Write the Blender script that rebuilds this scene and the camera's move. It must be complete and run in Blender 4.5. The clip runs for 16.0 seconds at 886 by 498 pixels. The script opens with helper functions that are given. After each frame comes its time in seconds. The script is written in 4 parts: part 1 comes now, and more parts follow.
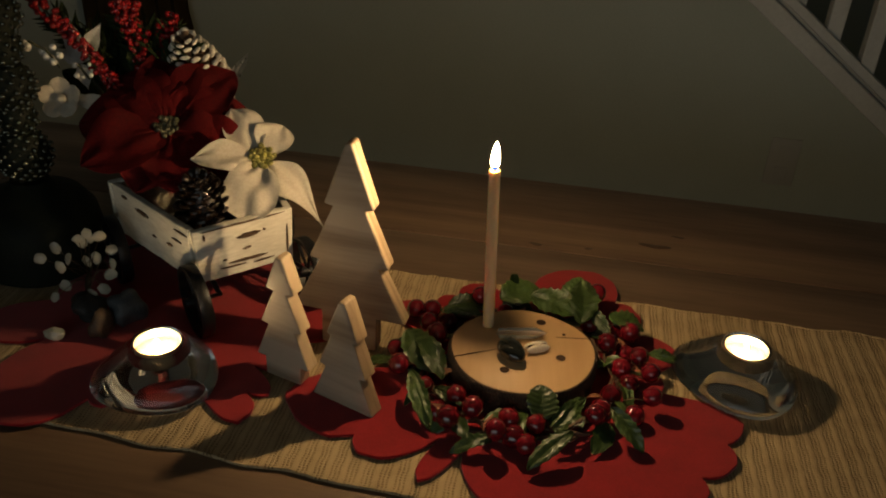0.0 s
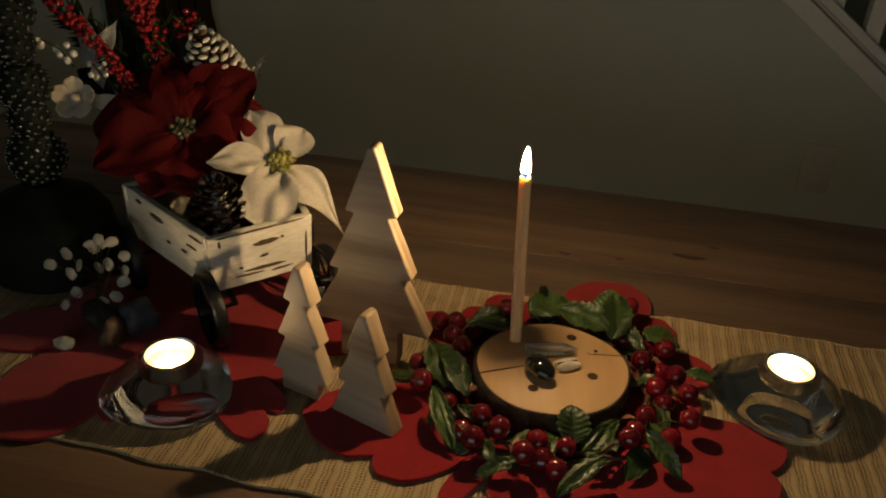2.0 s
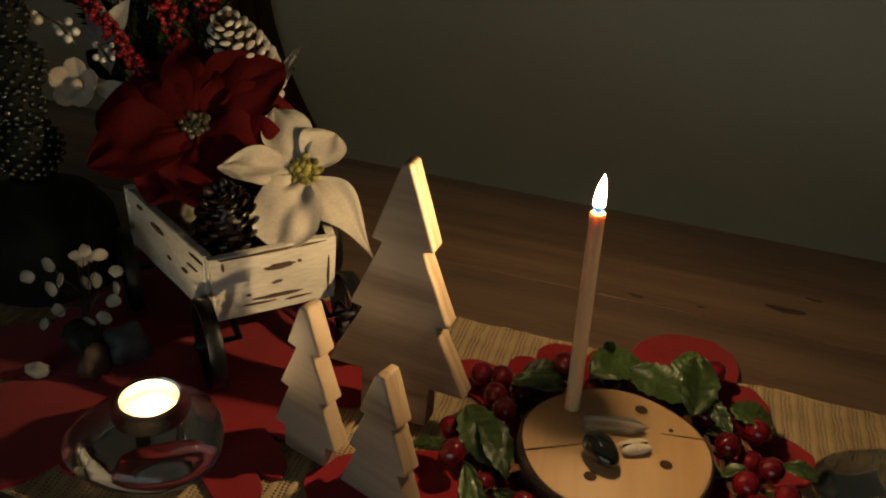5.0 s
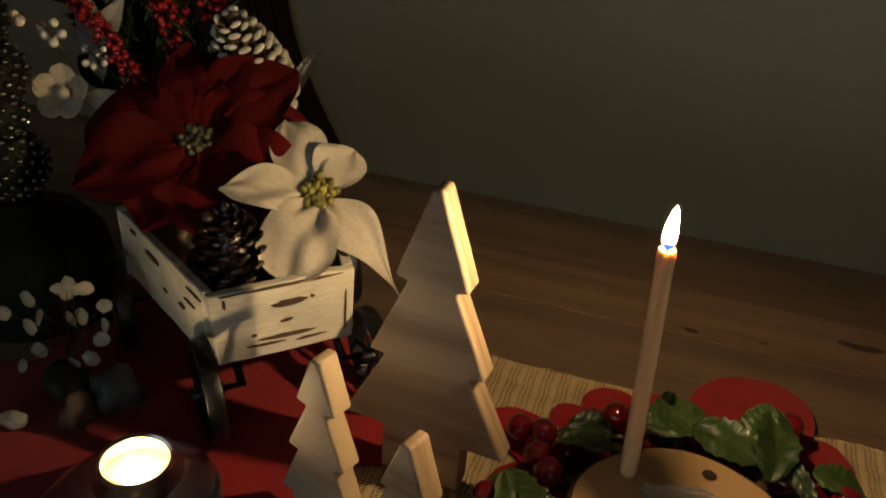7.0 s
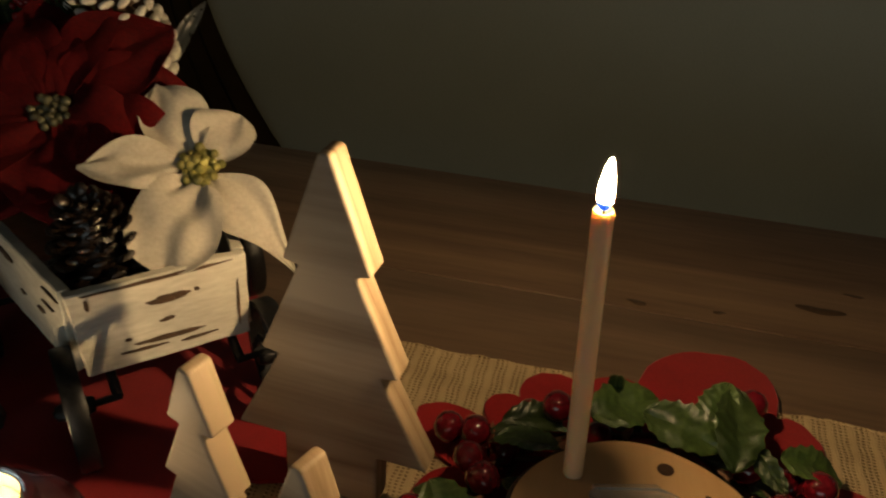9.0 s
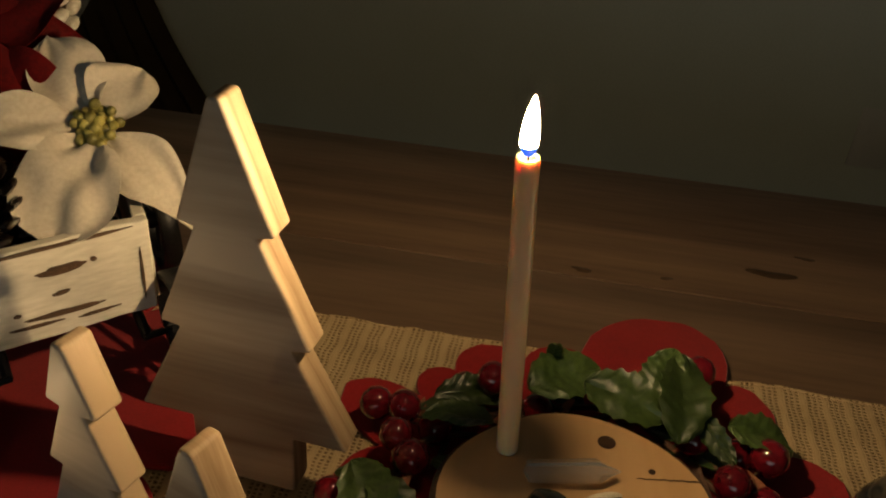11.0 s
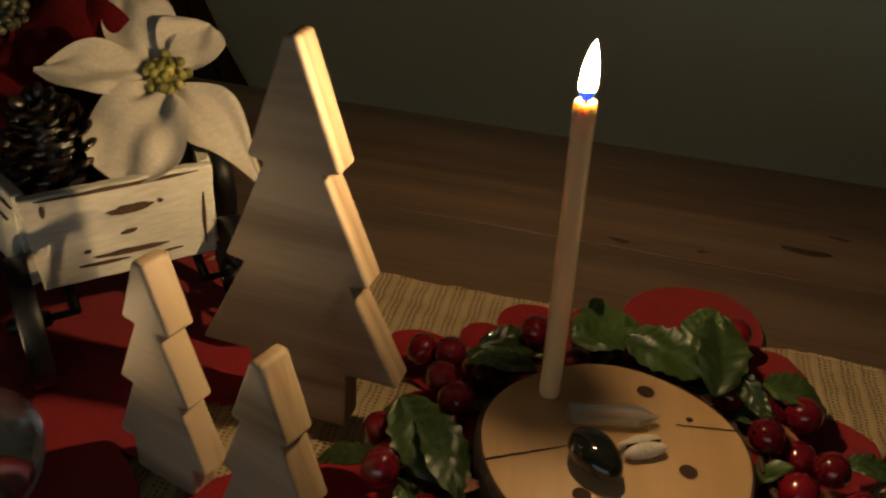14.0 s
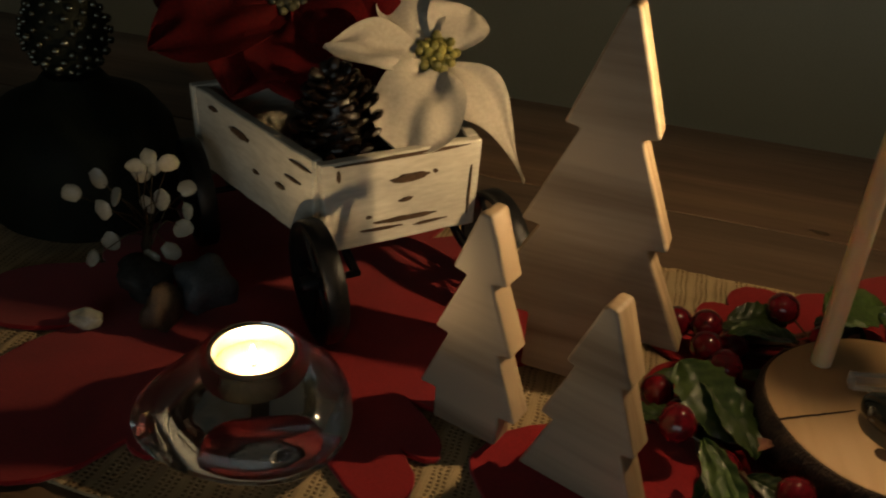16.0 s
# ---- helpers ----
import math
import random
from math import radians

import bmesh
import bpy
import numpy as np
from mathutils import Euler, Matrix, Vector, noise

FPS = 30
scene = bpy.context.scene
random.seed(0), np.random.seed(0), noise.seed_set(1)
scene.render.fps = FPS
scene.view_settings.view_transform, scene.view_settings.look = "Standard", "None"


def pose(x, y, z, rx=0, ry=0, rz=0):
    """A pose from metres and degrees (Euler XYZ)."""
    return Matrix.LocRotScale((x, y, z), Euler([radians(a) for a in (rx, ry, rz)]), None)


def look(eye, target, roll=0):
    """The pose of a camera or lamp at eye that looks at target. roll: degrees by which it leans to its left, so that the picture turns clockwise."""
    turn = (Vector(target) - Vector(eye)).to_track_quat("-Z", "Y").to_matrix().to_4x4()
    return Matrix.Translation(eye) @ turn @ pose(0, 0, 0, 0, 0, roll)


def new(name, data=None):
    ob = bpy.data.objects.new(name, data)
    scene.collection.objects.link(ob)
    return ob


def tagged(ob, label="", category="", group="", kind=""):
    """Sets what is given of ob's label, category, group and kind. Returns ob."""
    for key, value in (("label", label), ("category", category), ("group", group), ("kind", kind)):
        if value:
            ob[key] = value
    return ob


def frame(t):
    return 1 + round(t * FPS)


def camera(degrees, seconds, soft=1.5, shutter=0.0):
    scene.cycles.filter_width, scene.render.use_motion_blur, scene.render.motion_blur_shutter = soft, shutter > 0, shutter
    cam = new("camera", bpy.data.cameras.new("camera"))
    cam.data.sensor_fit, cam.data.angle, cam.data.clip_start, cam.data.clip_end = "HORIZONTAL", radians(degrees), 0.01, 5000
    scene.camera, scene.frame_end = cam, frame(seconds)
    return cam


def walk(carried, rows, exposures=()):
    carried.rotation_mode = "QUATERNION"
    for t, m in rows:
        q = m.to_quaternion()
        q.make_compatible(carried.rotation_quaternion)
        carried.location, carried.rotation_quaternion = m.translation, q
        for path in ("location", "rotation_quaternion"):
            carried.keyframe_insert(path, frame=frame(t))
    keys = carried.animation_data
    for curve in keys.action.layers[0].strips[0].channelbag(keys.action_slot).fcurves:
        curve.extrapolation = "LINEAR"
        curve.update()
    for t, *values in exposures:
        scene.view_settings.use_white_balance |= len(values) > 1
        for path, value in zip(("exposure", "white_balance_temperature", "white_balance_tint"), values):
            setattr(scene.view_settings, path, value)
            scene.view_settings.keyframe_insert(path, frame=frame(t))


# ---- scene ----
cam = camera(55.0, 16.0, soft=2.0, shutter=0.5)
PATH = [
    (0, (0.032, 0.031, 0.477), (0.011, 1.766, -0.517), 3.6),
    (0.5, (0.031, 0.032, 0.478), (0.005, 1.766, -0.518), 3.6),
    (1, (0.028, 0.034, 0.473), (-0.012, 1.77, -0.519), 3.5),
    (1.5, (0.024, 0.047, 0.472), (-0.029, 1.78, -0.524), 3.5),
    (2, (0.027, 0.066, 0.464), (-0.044, 1.802, -0.528), 3.4),
    (2.5, (0.028, 0.085, 0.462), (-0.062, 1.819, -0.531), 3.4),
    (3, (0.029, 0.103, 0.457), (-0.084, 1.838, -0.532), 3.6),
    (5.5, (0.025, 0.22, 0.413), (-0.201, 1.941, -0.581), 5.0),
    (6, (0.013, 0.246, 0.405), (-0.227, 1.969, -0.583), 4.9),
    (6.5, (0.011, 0.264, 0.399), (-0.243, 1.983, -0.59), 4.6),
    (7, (0.006, 0.273, 0.397), (-0.249, 1.992, -0.593), 4.4),
    (7.5, (0.004, 0.286, 0.393), (-0.243, 2.007, -0.596), 4.1),
    (8, (0.006, 0.304, 0.388), (-0.219, 2.024, -0.606), 3.6),
    (8.5, (0.01, 0.325, 0.375), (-0.176, 2.043, -0.631), 3.4),
    (9, (0.021, 0.342, 0.357), (-0.113, 2.055, -0.666), 3.4),
    (9.5, (0.031, 0.359, 0.343), (-0.057, 2.064, -0.699), 3.5),
    (10, (0.037, 0.37, 0.335), (-0.013, 2.072, -0.715), 3.9),
    (12.5, (0.043, 0.363, 0.328), (0.002, 2.063, -0.725), 3.9),
    (13, (0.046, 0.352, 0.331), (-0.011, 2.05, -0.723), 4.1),
    (13.5, (0.04, 0.346, 0.326), (-0.034, 2.044, -0.728), 4.4),
    (14, (0.029, 0.34, 0.316), (-0.067, 2.038, -0.737), 4.9),
    (14.5, (0.003, 0.326, 0.306), (-0.118, 2.028, -0.737), 5.3),
    (15, (-0.028, 0.311, 0.307), (-0.184, 2.016, -0.727), 5.2),
    (15.5, (-0.062, 0.301, 0.303), (-0.244, 2.01, -0.721), 5.0),
    (16, (-0.086, 0.293, 0.295), (-0.285, 2.003, -0.723), 4.7),
]
walk(cam, [(t, look(eye, target, roll)) for t, eye, target, roll in PATH], exposures=[(0, 0.26), (6, 0.18), (10, 0.09), (13, -0.02), (16, -0.10)])

# ---- light: the flames, and an added fill lamp for the room's faint evening light ----
FLAME, TEA_FLAME = 2250.0, 800.0
FLAME_COLOUR = (1.0, 0.685, 0.342)
world = bpy.data.worlds.new("world")
scene.world = world
world.use_nodes = True
world.node_tree.nodes["Background"].inputs[0].default_value = (0.45, 0.55, 0.7, 1)
world.node_tree.nodes["Background"].inputs[1].default_value = 0.02
FILL_WATTS = 2.0


# ---- materials ----
def nodes_of(name):
    m = bpy.data.materials.new(name)
    m.use_nodes = True
    nt = m.node_tree
    return m, nt, nt.nodes["Principled BSDF"]


def link(nt, a, b):
    nt.links.new(a, b)


def surface(name, dark, light, rough=0.6, scale=20.0, stretch=(1, 1, 1), fine=8.0, bump=0.1, dist=0.001,
            metal=0.0, spread=(0.35, 0.65), speck=None, clear=0.0, sheen=0.0, transmit=0.0, per_object=0.0, rough_var=0.12, spec=0.5):
    """Two noises, coarse and fine, mix two base colours; the fine one gives relief."""
    m, nt, p = nodes_of(name)
    n = nt.nodes
    co = n.new("ShaderNodeTexCoord")
    mp = n.new("ShaderNodeMapping")
    mp.inputs["Scale"].default_value = stretch
    link(nt, co.outputs["Object"], mp.inputs["Vector"])
    a = n.new("ShaderNodeTexNoise")
    a.inputs["Scale"].default_value, a.inputs["Detail"].default_value = scale, 6
    b = n.new("ShaderNodeTexNoise")
    b.inputs["Scale"].default_value, b.inputs["Detail"].default_value = scale * fine, 4
    for q in (a, b):
        link(nt, mp.outputs[0], q.inputs["Vector"])
    mx = n.new("ShaderNodeMath")
    mx.operation = "MULTIPLY_ADD"
    link(nt, b.outputs["Fac"], mx.inputs[0])
    mx.inputs[1].default_value = 0.5
    half = n.new("ShaderNodeMath")
    half.operation = "MULTIPLY"
    half.inputs[1].default_value = 0.5
    link(nt, a.outputs["Fac"], half.inputs[0])
    link(nt, half.outputs[0], mx.inputs[2])
    r = n.new("ShaderNodeValToRGB")
    r.color_ramp.elements[0].position, r.color_ramp.elements[1].position = spread
    r.color_ramp.elements[0].color, r.color_ramp.elements[1].color = (*dark, 1), (*light, 1)
    link(nt, mx.outputs[0], r.inputs["Fac"])
    out = r.outputs["Color"]
    if per_object:
        oi = n.new("ShaderNodeObjectInfo")
        mr = n.new("ShaderNodeMapRange")
        mr.inputs["To Min"].default_value, mr.inputs["To Max"].default_value = 1 - per_object, 1 + per_object
        link(nt, oi.outputs["Random"], mr.inputs["Value"])
        hs = n.new("ShaderNodeHueSaturation")
        link(nt, mr.outputs[0], hs.inputs["Value"])
        link(nt, out, hs.inputs["Color"])
        out = hs.outputs["Color"]
    if speck:
        colour, size, amount = speck
        s = n.new("ShaderNodeTexNoise")
        s.inputs["Scale"].default_value, s.inputs["Detail"].default_value = size, 8
        link(nt, mp.outputs[0], s.inputs["Vector"])
        sr = n.new("ShaderNodeValToRGB")
        sr.color_ramp.elements[0].position, sr.color_ramp.elements[1].position = amount, amount + 0.03
        link(nt, s.outputs["Fac"], sr.inputs["Fac"])
        mix = n.new("ShaderNodeMix")
        mix.data_type = "RGBA"
        link(nt, sr.outputs["Color"], mix.inputs[0])
        link(nt, out, mix.inputs[6])
        mix.inputs[7].default_value = (*colour, 1)
        out = mix.outputs[2]
    link(nt, out, p.inputs["Base Color"])
    rr = n.new("ShaderNodeMapRange")
    rr.inputs["To Min"].default_value, rr.inputs["To Max"].default_value = max(0.02, rough - rough_var), min(1, rough + rough_var)
    link(nt, a.outputs["Fac"], rr.inputs["Value"])
    link(nt, rr.outputs[0], p.inputs["Roughness"])
    p.inputs["Specular IOR Level"].default_value = spec
    p.inputs["Metallic"].default_value = metal
    p.inputs["Coat Weight"].default_value = clear
    p.inputs["Sheen Weight"].default_value = sheen
    p.inputs["Transmission Weight"].default_value = transmit
    if bump:
        bp = n.new("ShaderNodeBump")
        bp.inputs["Strength"].default_value, bp.inputs["Distance"].default_value = bump, dist
        link(nt, mx.outputs[0], bp.inputs["Height"])
        link(nt, bp.outputs[0], p.inputs["Normal"])
    return m


def wood(name, dark, light, ring=60.0, along=2, rough=0.5, contrast=(0.2, 0.8), per_object=0.1, bump=0.15, turn=(0, 0, 0), distort=4.0, streak=0.6, flat=None):
    """Grain: stretched bands with noise. along: the axis (0, 1, 2) of the fibres."""
    m, nt, p = nodes_of(name)
    n = nt.nodes
    co = n.new("ShaderNodeTexCoord")
    oi = n.new("ShaderNodeObjectInfo")
    ad = n.new("ShaderNodeVectorMath")
    ad.operation = "MULTIPLY_ADD"
    cmb = n.new("ShaderNodeCombineXYZ")
    for i in range(3):
        link(nt, oi.outputs["Random"], cmb.inputs[i])
    link(nt, cmb.outputs[0], ad.inputs[0])
    ad.inputs[1].default_value = (3.1, 1.7, 2.3)
    link(nt, co.outputs["Object"], ad.inputs[2])
    mp = n.new("ShaderNodeMapping")
    mp.inputs["Rotation"].default_value = turn
    sc = [1.0, 1.0, 1.0]
    sc[along] = 0.07
    if flat is not None:
        sc[flat] = 0.07
    mp.inputs["Scale"].default_value = sc
    link(nt, ad.outputs[0], mp.inputs["Vector"])
    w = n.new("ShaderNodeTexNoise")
    w.inputs["Scale"].default_value, w.inputs["Detail"].default_value, w.inputs["Distortion"].default_value = ring * 0.35, 2, 0.5
    link(nt, mp.outputs[0], w.inputs["Vector"])
    mul = n.new("ShaderNodeMath")
    mul.operation = "MULTIPLY"
    mul.inputs[1].default_value = distort * 2
    link(nt, w.outputs["Fac"], mul.inputs[0])
    fr = n.new("ShaderNodeMath")
    fr.operation = "PINGPONG"
    fr.inputs[1].default_value = 1.0
    link(nt, mul.outputs[0], fr.inputs[0])
    f = n.new("ShaderNodeTexNoise")
    f.inputs["Scale"].default_value, f.inputs["Detail"].default_value = ring * 8, 5
    link(nt, mp.outputs[0], f.inputs["Vector"])
    mx = n.new("ShaderNodeMath")
    mx.operation = "MULTIPLY_ADD"
    mx.inputs[1].default_value = streak
    link(nt, f.outputs["Fac"], mx.inputs[0])
    hf = n.new("ShaderNodeMath")
    hf.operation = "MULTIPLY"
    hf.inputs[1].default_value = 1 - streak
    link(nt, fr.outputs[0], hf.inputs[0])
    link(nt, hf.outputs[0], mx.inputs[2])
    r = n.new("ShaderNodeValToRGB")
    r.color_ramp.elements[0].position, r.color_ramp.elements[1].position = contrast
    r.color_ramp.elements[0].color, r.color_ramp.elements[1].color = (*dark, 1), (*light, 1)
    link(nt, mx.outputs[0], r.inputs["Fac"])
    mr = n.new("ShaderNodeMapRange")
    mr.inputs["To Min"].default_value, mr.inputs["To Max"].default_value = 1 - per_object, 1 + per_object
    link(nt, oi.outputs["Random"], mr.inputs["Value"])
    hs = n.new("ShaderNodeHueSaturation")
    link(nt, mr.outputs[0], hs.inputs["Value"])
    link(nt, r.outputs["Color"], hs.inputs["Color"])
    link(nt, hs.outputs["Color"], p.inputs["Base Color"])
    rr = n.new("ShaderNodeMapRange")
    rr.inputs["To Min"].default_value, rr.inputs["To Max"].default_value = rough + 0.1, rough - 0.1
    link(nt, mx.outputs[0], rr.inputs["Value"])
    link(nt, rr.outputs[0], p.inputs["Roughness"])
    bp = n.new("ShaderNodeBump")
    bp.inputs["Strength"].default_value, bp.inputs["Distance"].default_value = bump, 0.0006
    link(nt, mx.outputs[0], bp.inputs["Height"])
    link(nt, bp.outputs[0], p.inputs["Normal"])
    return m


def plain(name, colour, rough=0.4, metal=0.0, transmit=0.0, ior=1.45, clear=0.0, sub=0.0, reach=0.008):
    m, nt, p = nodes_of(name)
    p.inputs["Base Color"].default_value = (*colour, 1)
    p.inputs["Roughness"].default_value, p.inputs["Metallic"].default_value = rough, metal
    p.inputs["Transmission Weight"].default_value, p.inputs["IOR"].default_value = transmit, ior
    p.inputs["Coat Weight"].default_value = clear
    p.inputs["Subsurface Weight"].default_value = sub
    p.inputs["Subsurface Radius"].default_value, p.inputs["Subsurface Scale"].default_value = (1.0, 0.52, 0.24), reach
    return m


def glow(name, colour, strength):
    m, nt, p = nodes_of(name)
    p.inputs["Base Color"].default_value = (0, 0, 0, 1)
    p.inputs["Emission Color"].default_value = (*colour, 1)
    p.inputs["Emission Strength"].default_value = strength
    return m


def burlap():
    """Woven threads with small dark gaps between them, thicker cords across the cloth."""
    m, nt, p = nodes_of("burlap")
    n = nt.nodes
    co = n.new("ShaderNodeTexCoord")
    wob = n.new("ShaderNodeTexNoise")
    wob.inputs["Scale"].default_value, wob.inputs["Detail"].default_value = 75, 4
    link(nt, co.outputs["Object"], wob.inputs["Vector"])
    sub = n.new("ShaderNodeVectorMath")
    sub.operation = "MULTIPLY_ADD"
    sub.inputs[1].default_value = (0.0026, 0.0026, 0)
    link(nt, wob.outputs["Color"], sub.inputs[0])
    link(nt, co.outputs["Object"], sub.inputs[2])
    sep = n.new("ShaderNodeSeparateXYZ")
    link(nt, sub.outputs[0], sep.inputs[0])

    def op(kind, a, b=None):
        q = n.new("ShaderNodeMath")
        q.operation = kind
        for i, v in enumerate((a, b)):
            if v is None:
                continue
            if isinstance(v, (int, float)):
                q.inputs[i].default_value = v
            else:
                link(nt, v, q.inputs[i])
        return q.outputs[0]

    row = op("MULTIPLY", op("SINE", op("MULTIPLY", sep.outputs[1], math.pi / 0.0107)), 0.0003)
    hx = op("ABSOLUTE", op("SINE", op("MULTIPLY", op("ADD", sep.outputs[0], row), math.pi / 0.00315)))
    hy = op("ABSOLUTE", op("SINE", op("MULTIPLY", sep.outputs[1], math.pi / 0.0026)))
    cord = op("POWER", op("ABSOLUTE", op("SINE", op("MULTIPLY", sep.outputs[0], math.pi / 0.0126))), 3.0)
    weave = op("MAXIMUM", op("MAXIMUM", hx, hy), cord)
    patch = n.new("ShaderNodeTexNoise")
    patch.inputs["Scale"].default_value, patch.inputs["Detail"].default_value = 38, 5
    link(nt, co.outputs["Object"], patch.inputs["Vector"])
    tight = op("ADD", weave, op("MULTIPLY", op("SUBTRACT", patch.outputs["Fac"], 0.5), 0.9))
    r = n.new("ShaderNodeValToRGB")
    e = r.color_ramp.elements
    e[0].position, e[0].color = 0.20, (0.10, 0.066, 0.031, 1)
    e[1].position, e[1].color = 0.62, (0.29, 0.205, 0.105, 1)
    last = e.new(1.0)
    last.color = (0.43, 0.32, 0.18, 1)
    link(nt, tight, r.inputs["Fac"])
    link(nt, r.outputs["Color"], p.inputs["Base Color"])
    p.inputs["Roughness"].default_value = 0.95
    bp = n.new("ShaderNodeBump")
    bp.inputs["Strength"].default_value, bp.inputs["Distance"].default_value = 0.8, 0.0014
    link(nt, op("ADD", tight, op("MULTIPLY", cord, 0.35)), bp.inputs["Height"])
    link(nt, bp.outputs[0], p.inputs["Normal"])
    return m


M_WALL = surface("wall_paint", (0.48, 0.52, 0.46), (0.54, 0.58, 0.52), 0.85, 6, fine=40, bump=0.15, dist=0.0008)
M_WHITE = surface("white_paint", (0.70, 0.69, 0.66), (0.78, 0.77, 0.74), 0.45, 15, bump=0.05)
M_PLATE = plain("socket_plastic", (0.52, 0.52, 0.50), 0.45)
M_KNOT = surface("knot_wood", (0.030, 0.016, 0.008), (0.07, 0.04, 0.02), 0.45, 150, bump=0.3)
M_FLOOR = wood("floor_wood", (0.05, 0.03, 0.018), (0.12, 0.07, 0.04), 30, 0)
M_TABLE = wood("table_wood", (0.086, 0.053, 0.034), (0.218, 0.142, 0.090), 26, 0, 0.40, (0.15, 0.9), 0.10, 0.25, distort=4)
M_PINE = wood("pine", (0.22, 0.160, 0.110), (0.46, 0.370, 0.275), 34, 0, 0.6, (0.15, 0.65), 0.04, 0.1, distort=3.5, streak=0.35)
M_PINE_EDGE = wood("pine_edge", (0.20, 0.128, 0.066), (0.44, 0.325, 0.205), 80, 2, 0.6, (0.12, 0.62), 0.04, 0.15, distort=3.5, streak=0.4, flat=0)
M_RUNNER = burlap()
M_FELT = surface("red_felt", (0.20, 0.0055, 0.008), (0.28, 0.009, 0.012), 0.97, 40, fine=20, bump=0.25, dist=0.0005, sheen=0.25, spec=0.15)
M_GLASS, nt, gone = nodes_of("glass")
nt.nodes.remove(gone)
bend, clear, body = nt.nodes.new("ShaderNodeBsdfGlass"), nt.nodes.new("ShaderNodeBsdfTransparent"), nt.nodes.new("ShaderNodeMixShader")
bend.inputs["Color"].default_value, bend.inputs["Roughness"].default_value, bend.inputs["IOR"].default_value = (0.98, 0.99, 1.0, 1), 0.0, 1.50
# part of the flames' light passes straight on
body.inputs[0].default_value = 0.02
ripple, relief = nt.nodes.new("ShaderNodeTexNoise"), nt.nodes.new("ShaderNodeBump")
ripple.inputs["Scale"].default_value, ripple.inputs["Detail"].default_value = 60.0, 1.0
relief.inputs["Strength"].default_value, relief.inputs["Distance"].default_value = 0.04, 0.003
link(nt, nt.nodes.new("ShaderNodeTexCoord").outputs["Object"], ripple.inputs["Vector"])
link(nt, ripple.outputs[0], relief.inputs["Height"])
link(nt, relief.outputs[0], bend.inputs["Normal"])
link(nt, bend.outputs[0], body.inputs[1])
link(nt, clear.outputs[0], body.inputs[2])
link(nt, body.outputs[0], nt.nodes["Material Output"].inputs[0])
M_TIN = plain("tin", (0.86, 0.84, 0.80), 0.34, 1.0)
M_WAX = plain("white_wax", (0.40, 0.31, 0.18), 0.35, sub=0.4)
M_CANDLE = plain("candle_wax", (0.76, 0.53, 0.31), 0.4, sub=1.0)
M_WICK = plain("wick", (0.02, 0.015, 0.01), 0.9)
M_FLAME = glow("flame", FLAME_COLOUR, FLAME)
M_FLAME_TEA = glow("tea_flame", FLAME_COLOUR, TEA_FLAME)
M_FLAME_LOW = glow("flame_foot", (0.02, 0.12, 1.0), 1.6)
nt = M_FLAME_LOW.node_tree
see, both, shine = nt.nodes.new("ShaderNodeBsdfTransparent"), nt.nodes.new("ShaderNodeMixShader"), nt.nodes.new("ShaderNodeEmission")
shine.inputs[0].default_value, shine.inputs[1].default_value = (0.02, 0.12, 1.0, 1), 1.1
both.inputs[0].default_value = 0.85
link(nt, see.outputs[0], both.inputs[1])
link(nt, shine.outputs[0], both.inputs[2])
link(nt, both.outputs[0], nt.nodes["Material Output"].inputs[0])
M_SLICE = wood("slice_wood", (0.50, 0.30, 0.135), (0.68, 0.44, 0.23), 18, 1, 0.6, (0.0, 1.1), 0.0, 0.1)
M_BARK = surface("bark", (0.025, 0.015, 0.01), (0.10, 0.06, 0.035), 0.9, 120, (1, 1, 0.4), bump=0.9, dist=0.003)
M_CRATE = surface("worn_white_paint", (0.52, 0.49, 0.41), (0.70, 0.67, 0.58), 0.7, 30, (0.4, 0.4, 1.6), bump=0.4, dist=0.0012)
M_IRON = surface("black_iron", (0.008, 0.008, 0.009), (0.02, 0.02, 0.022), 0.42, 60, bump=0.3, dist=0.0006, metal=0.6)

M_BARE = surface("bare_worn_wood", (0.035, 0.02, 0.01), (0.11, 0.06, 0.03), 0.8, 120, bump=0.4)
M_STEM = plain("dark_stem", (0.03, 0.035, 0.015), 0.7)
M_WPETAL = surface("white_petal", (0.36, 0.33, 0.265), (0.47, 0.43, 0.36), 0.75, 35, fine=12, bump=0.12, dist=0.0008, sheen=0.2)
M_RPETAL = surface("red_petal", (0.036, 0.0010, 0.0016), (0.088, 0.0020, 0.0026), 0.85, 30, fine=14, bump=0.25, dist=0.0008, spec=0.15)
M_STAMEN = surface("stamen_green", (0.10, 0.10, 0.02), (0.34, 0.30, 0.08), 0.4, 200, bump=0.2, per_object=0.4)
M_STAMEN_DARK = surface("stamen_dark", (0.02, 0.022, 0.010), (0.12, 0.11, 0.06), 0.4, 160, bump=0.2, per_object=0.6)
M_CONE = surface("cone_scale", (0.06, 0.032, 0.016), (0.16, 0.09, 0.045), 0.7, 150, bump=0.4, per_object=0.2)
M_CONE_DARK = surface("dark_cone_scale", (0.005, 0.003, 0.002), (0.016, 0.009, 0.006), 0.30, 150, bump=0.4, per_object=0.3, clear=0.3)
M_FROST = surface("frost", (0.45, 0.42, 0.36), (0.72, 0.70, 0.64), 0.9, 200, bump=0.4)
M_MOSS = surface("moss", (0.008, 0.012, 0.005), (0.03, 0.045, 0.015), 0.9, 80, bump=0.3, spec=0.15)
M_TINYRED = surface("tiny_red_berry", (0.14, 0.004, 0.005), (0.25, 0.008, 0.008), 0.22, 60, bump=0, per_object=0.3, clear=0.4)
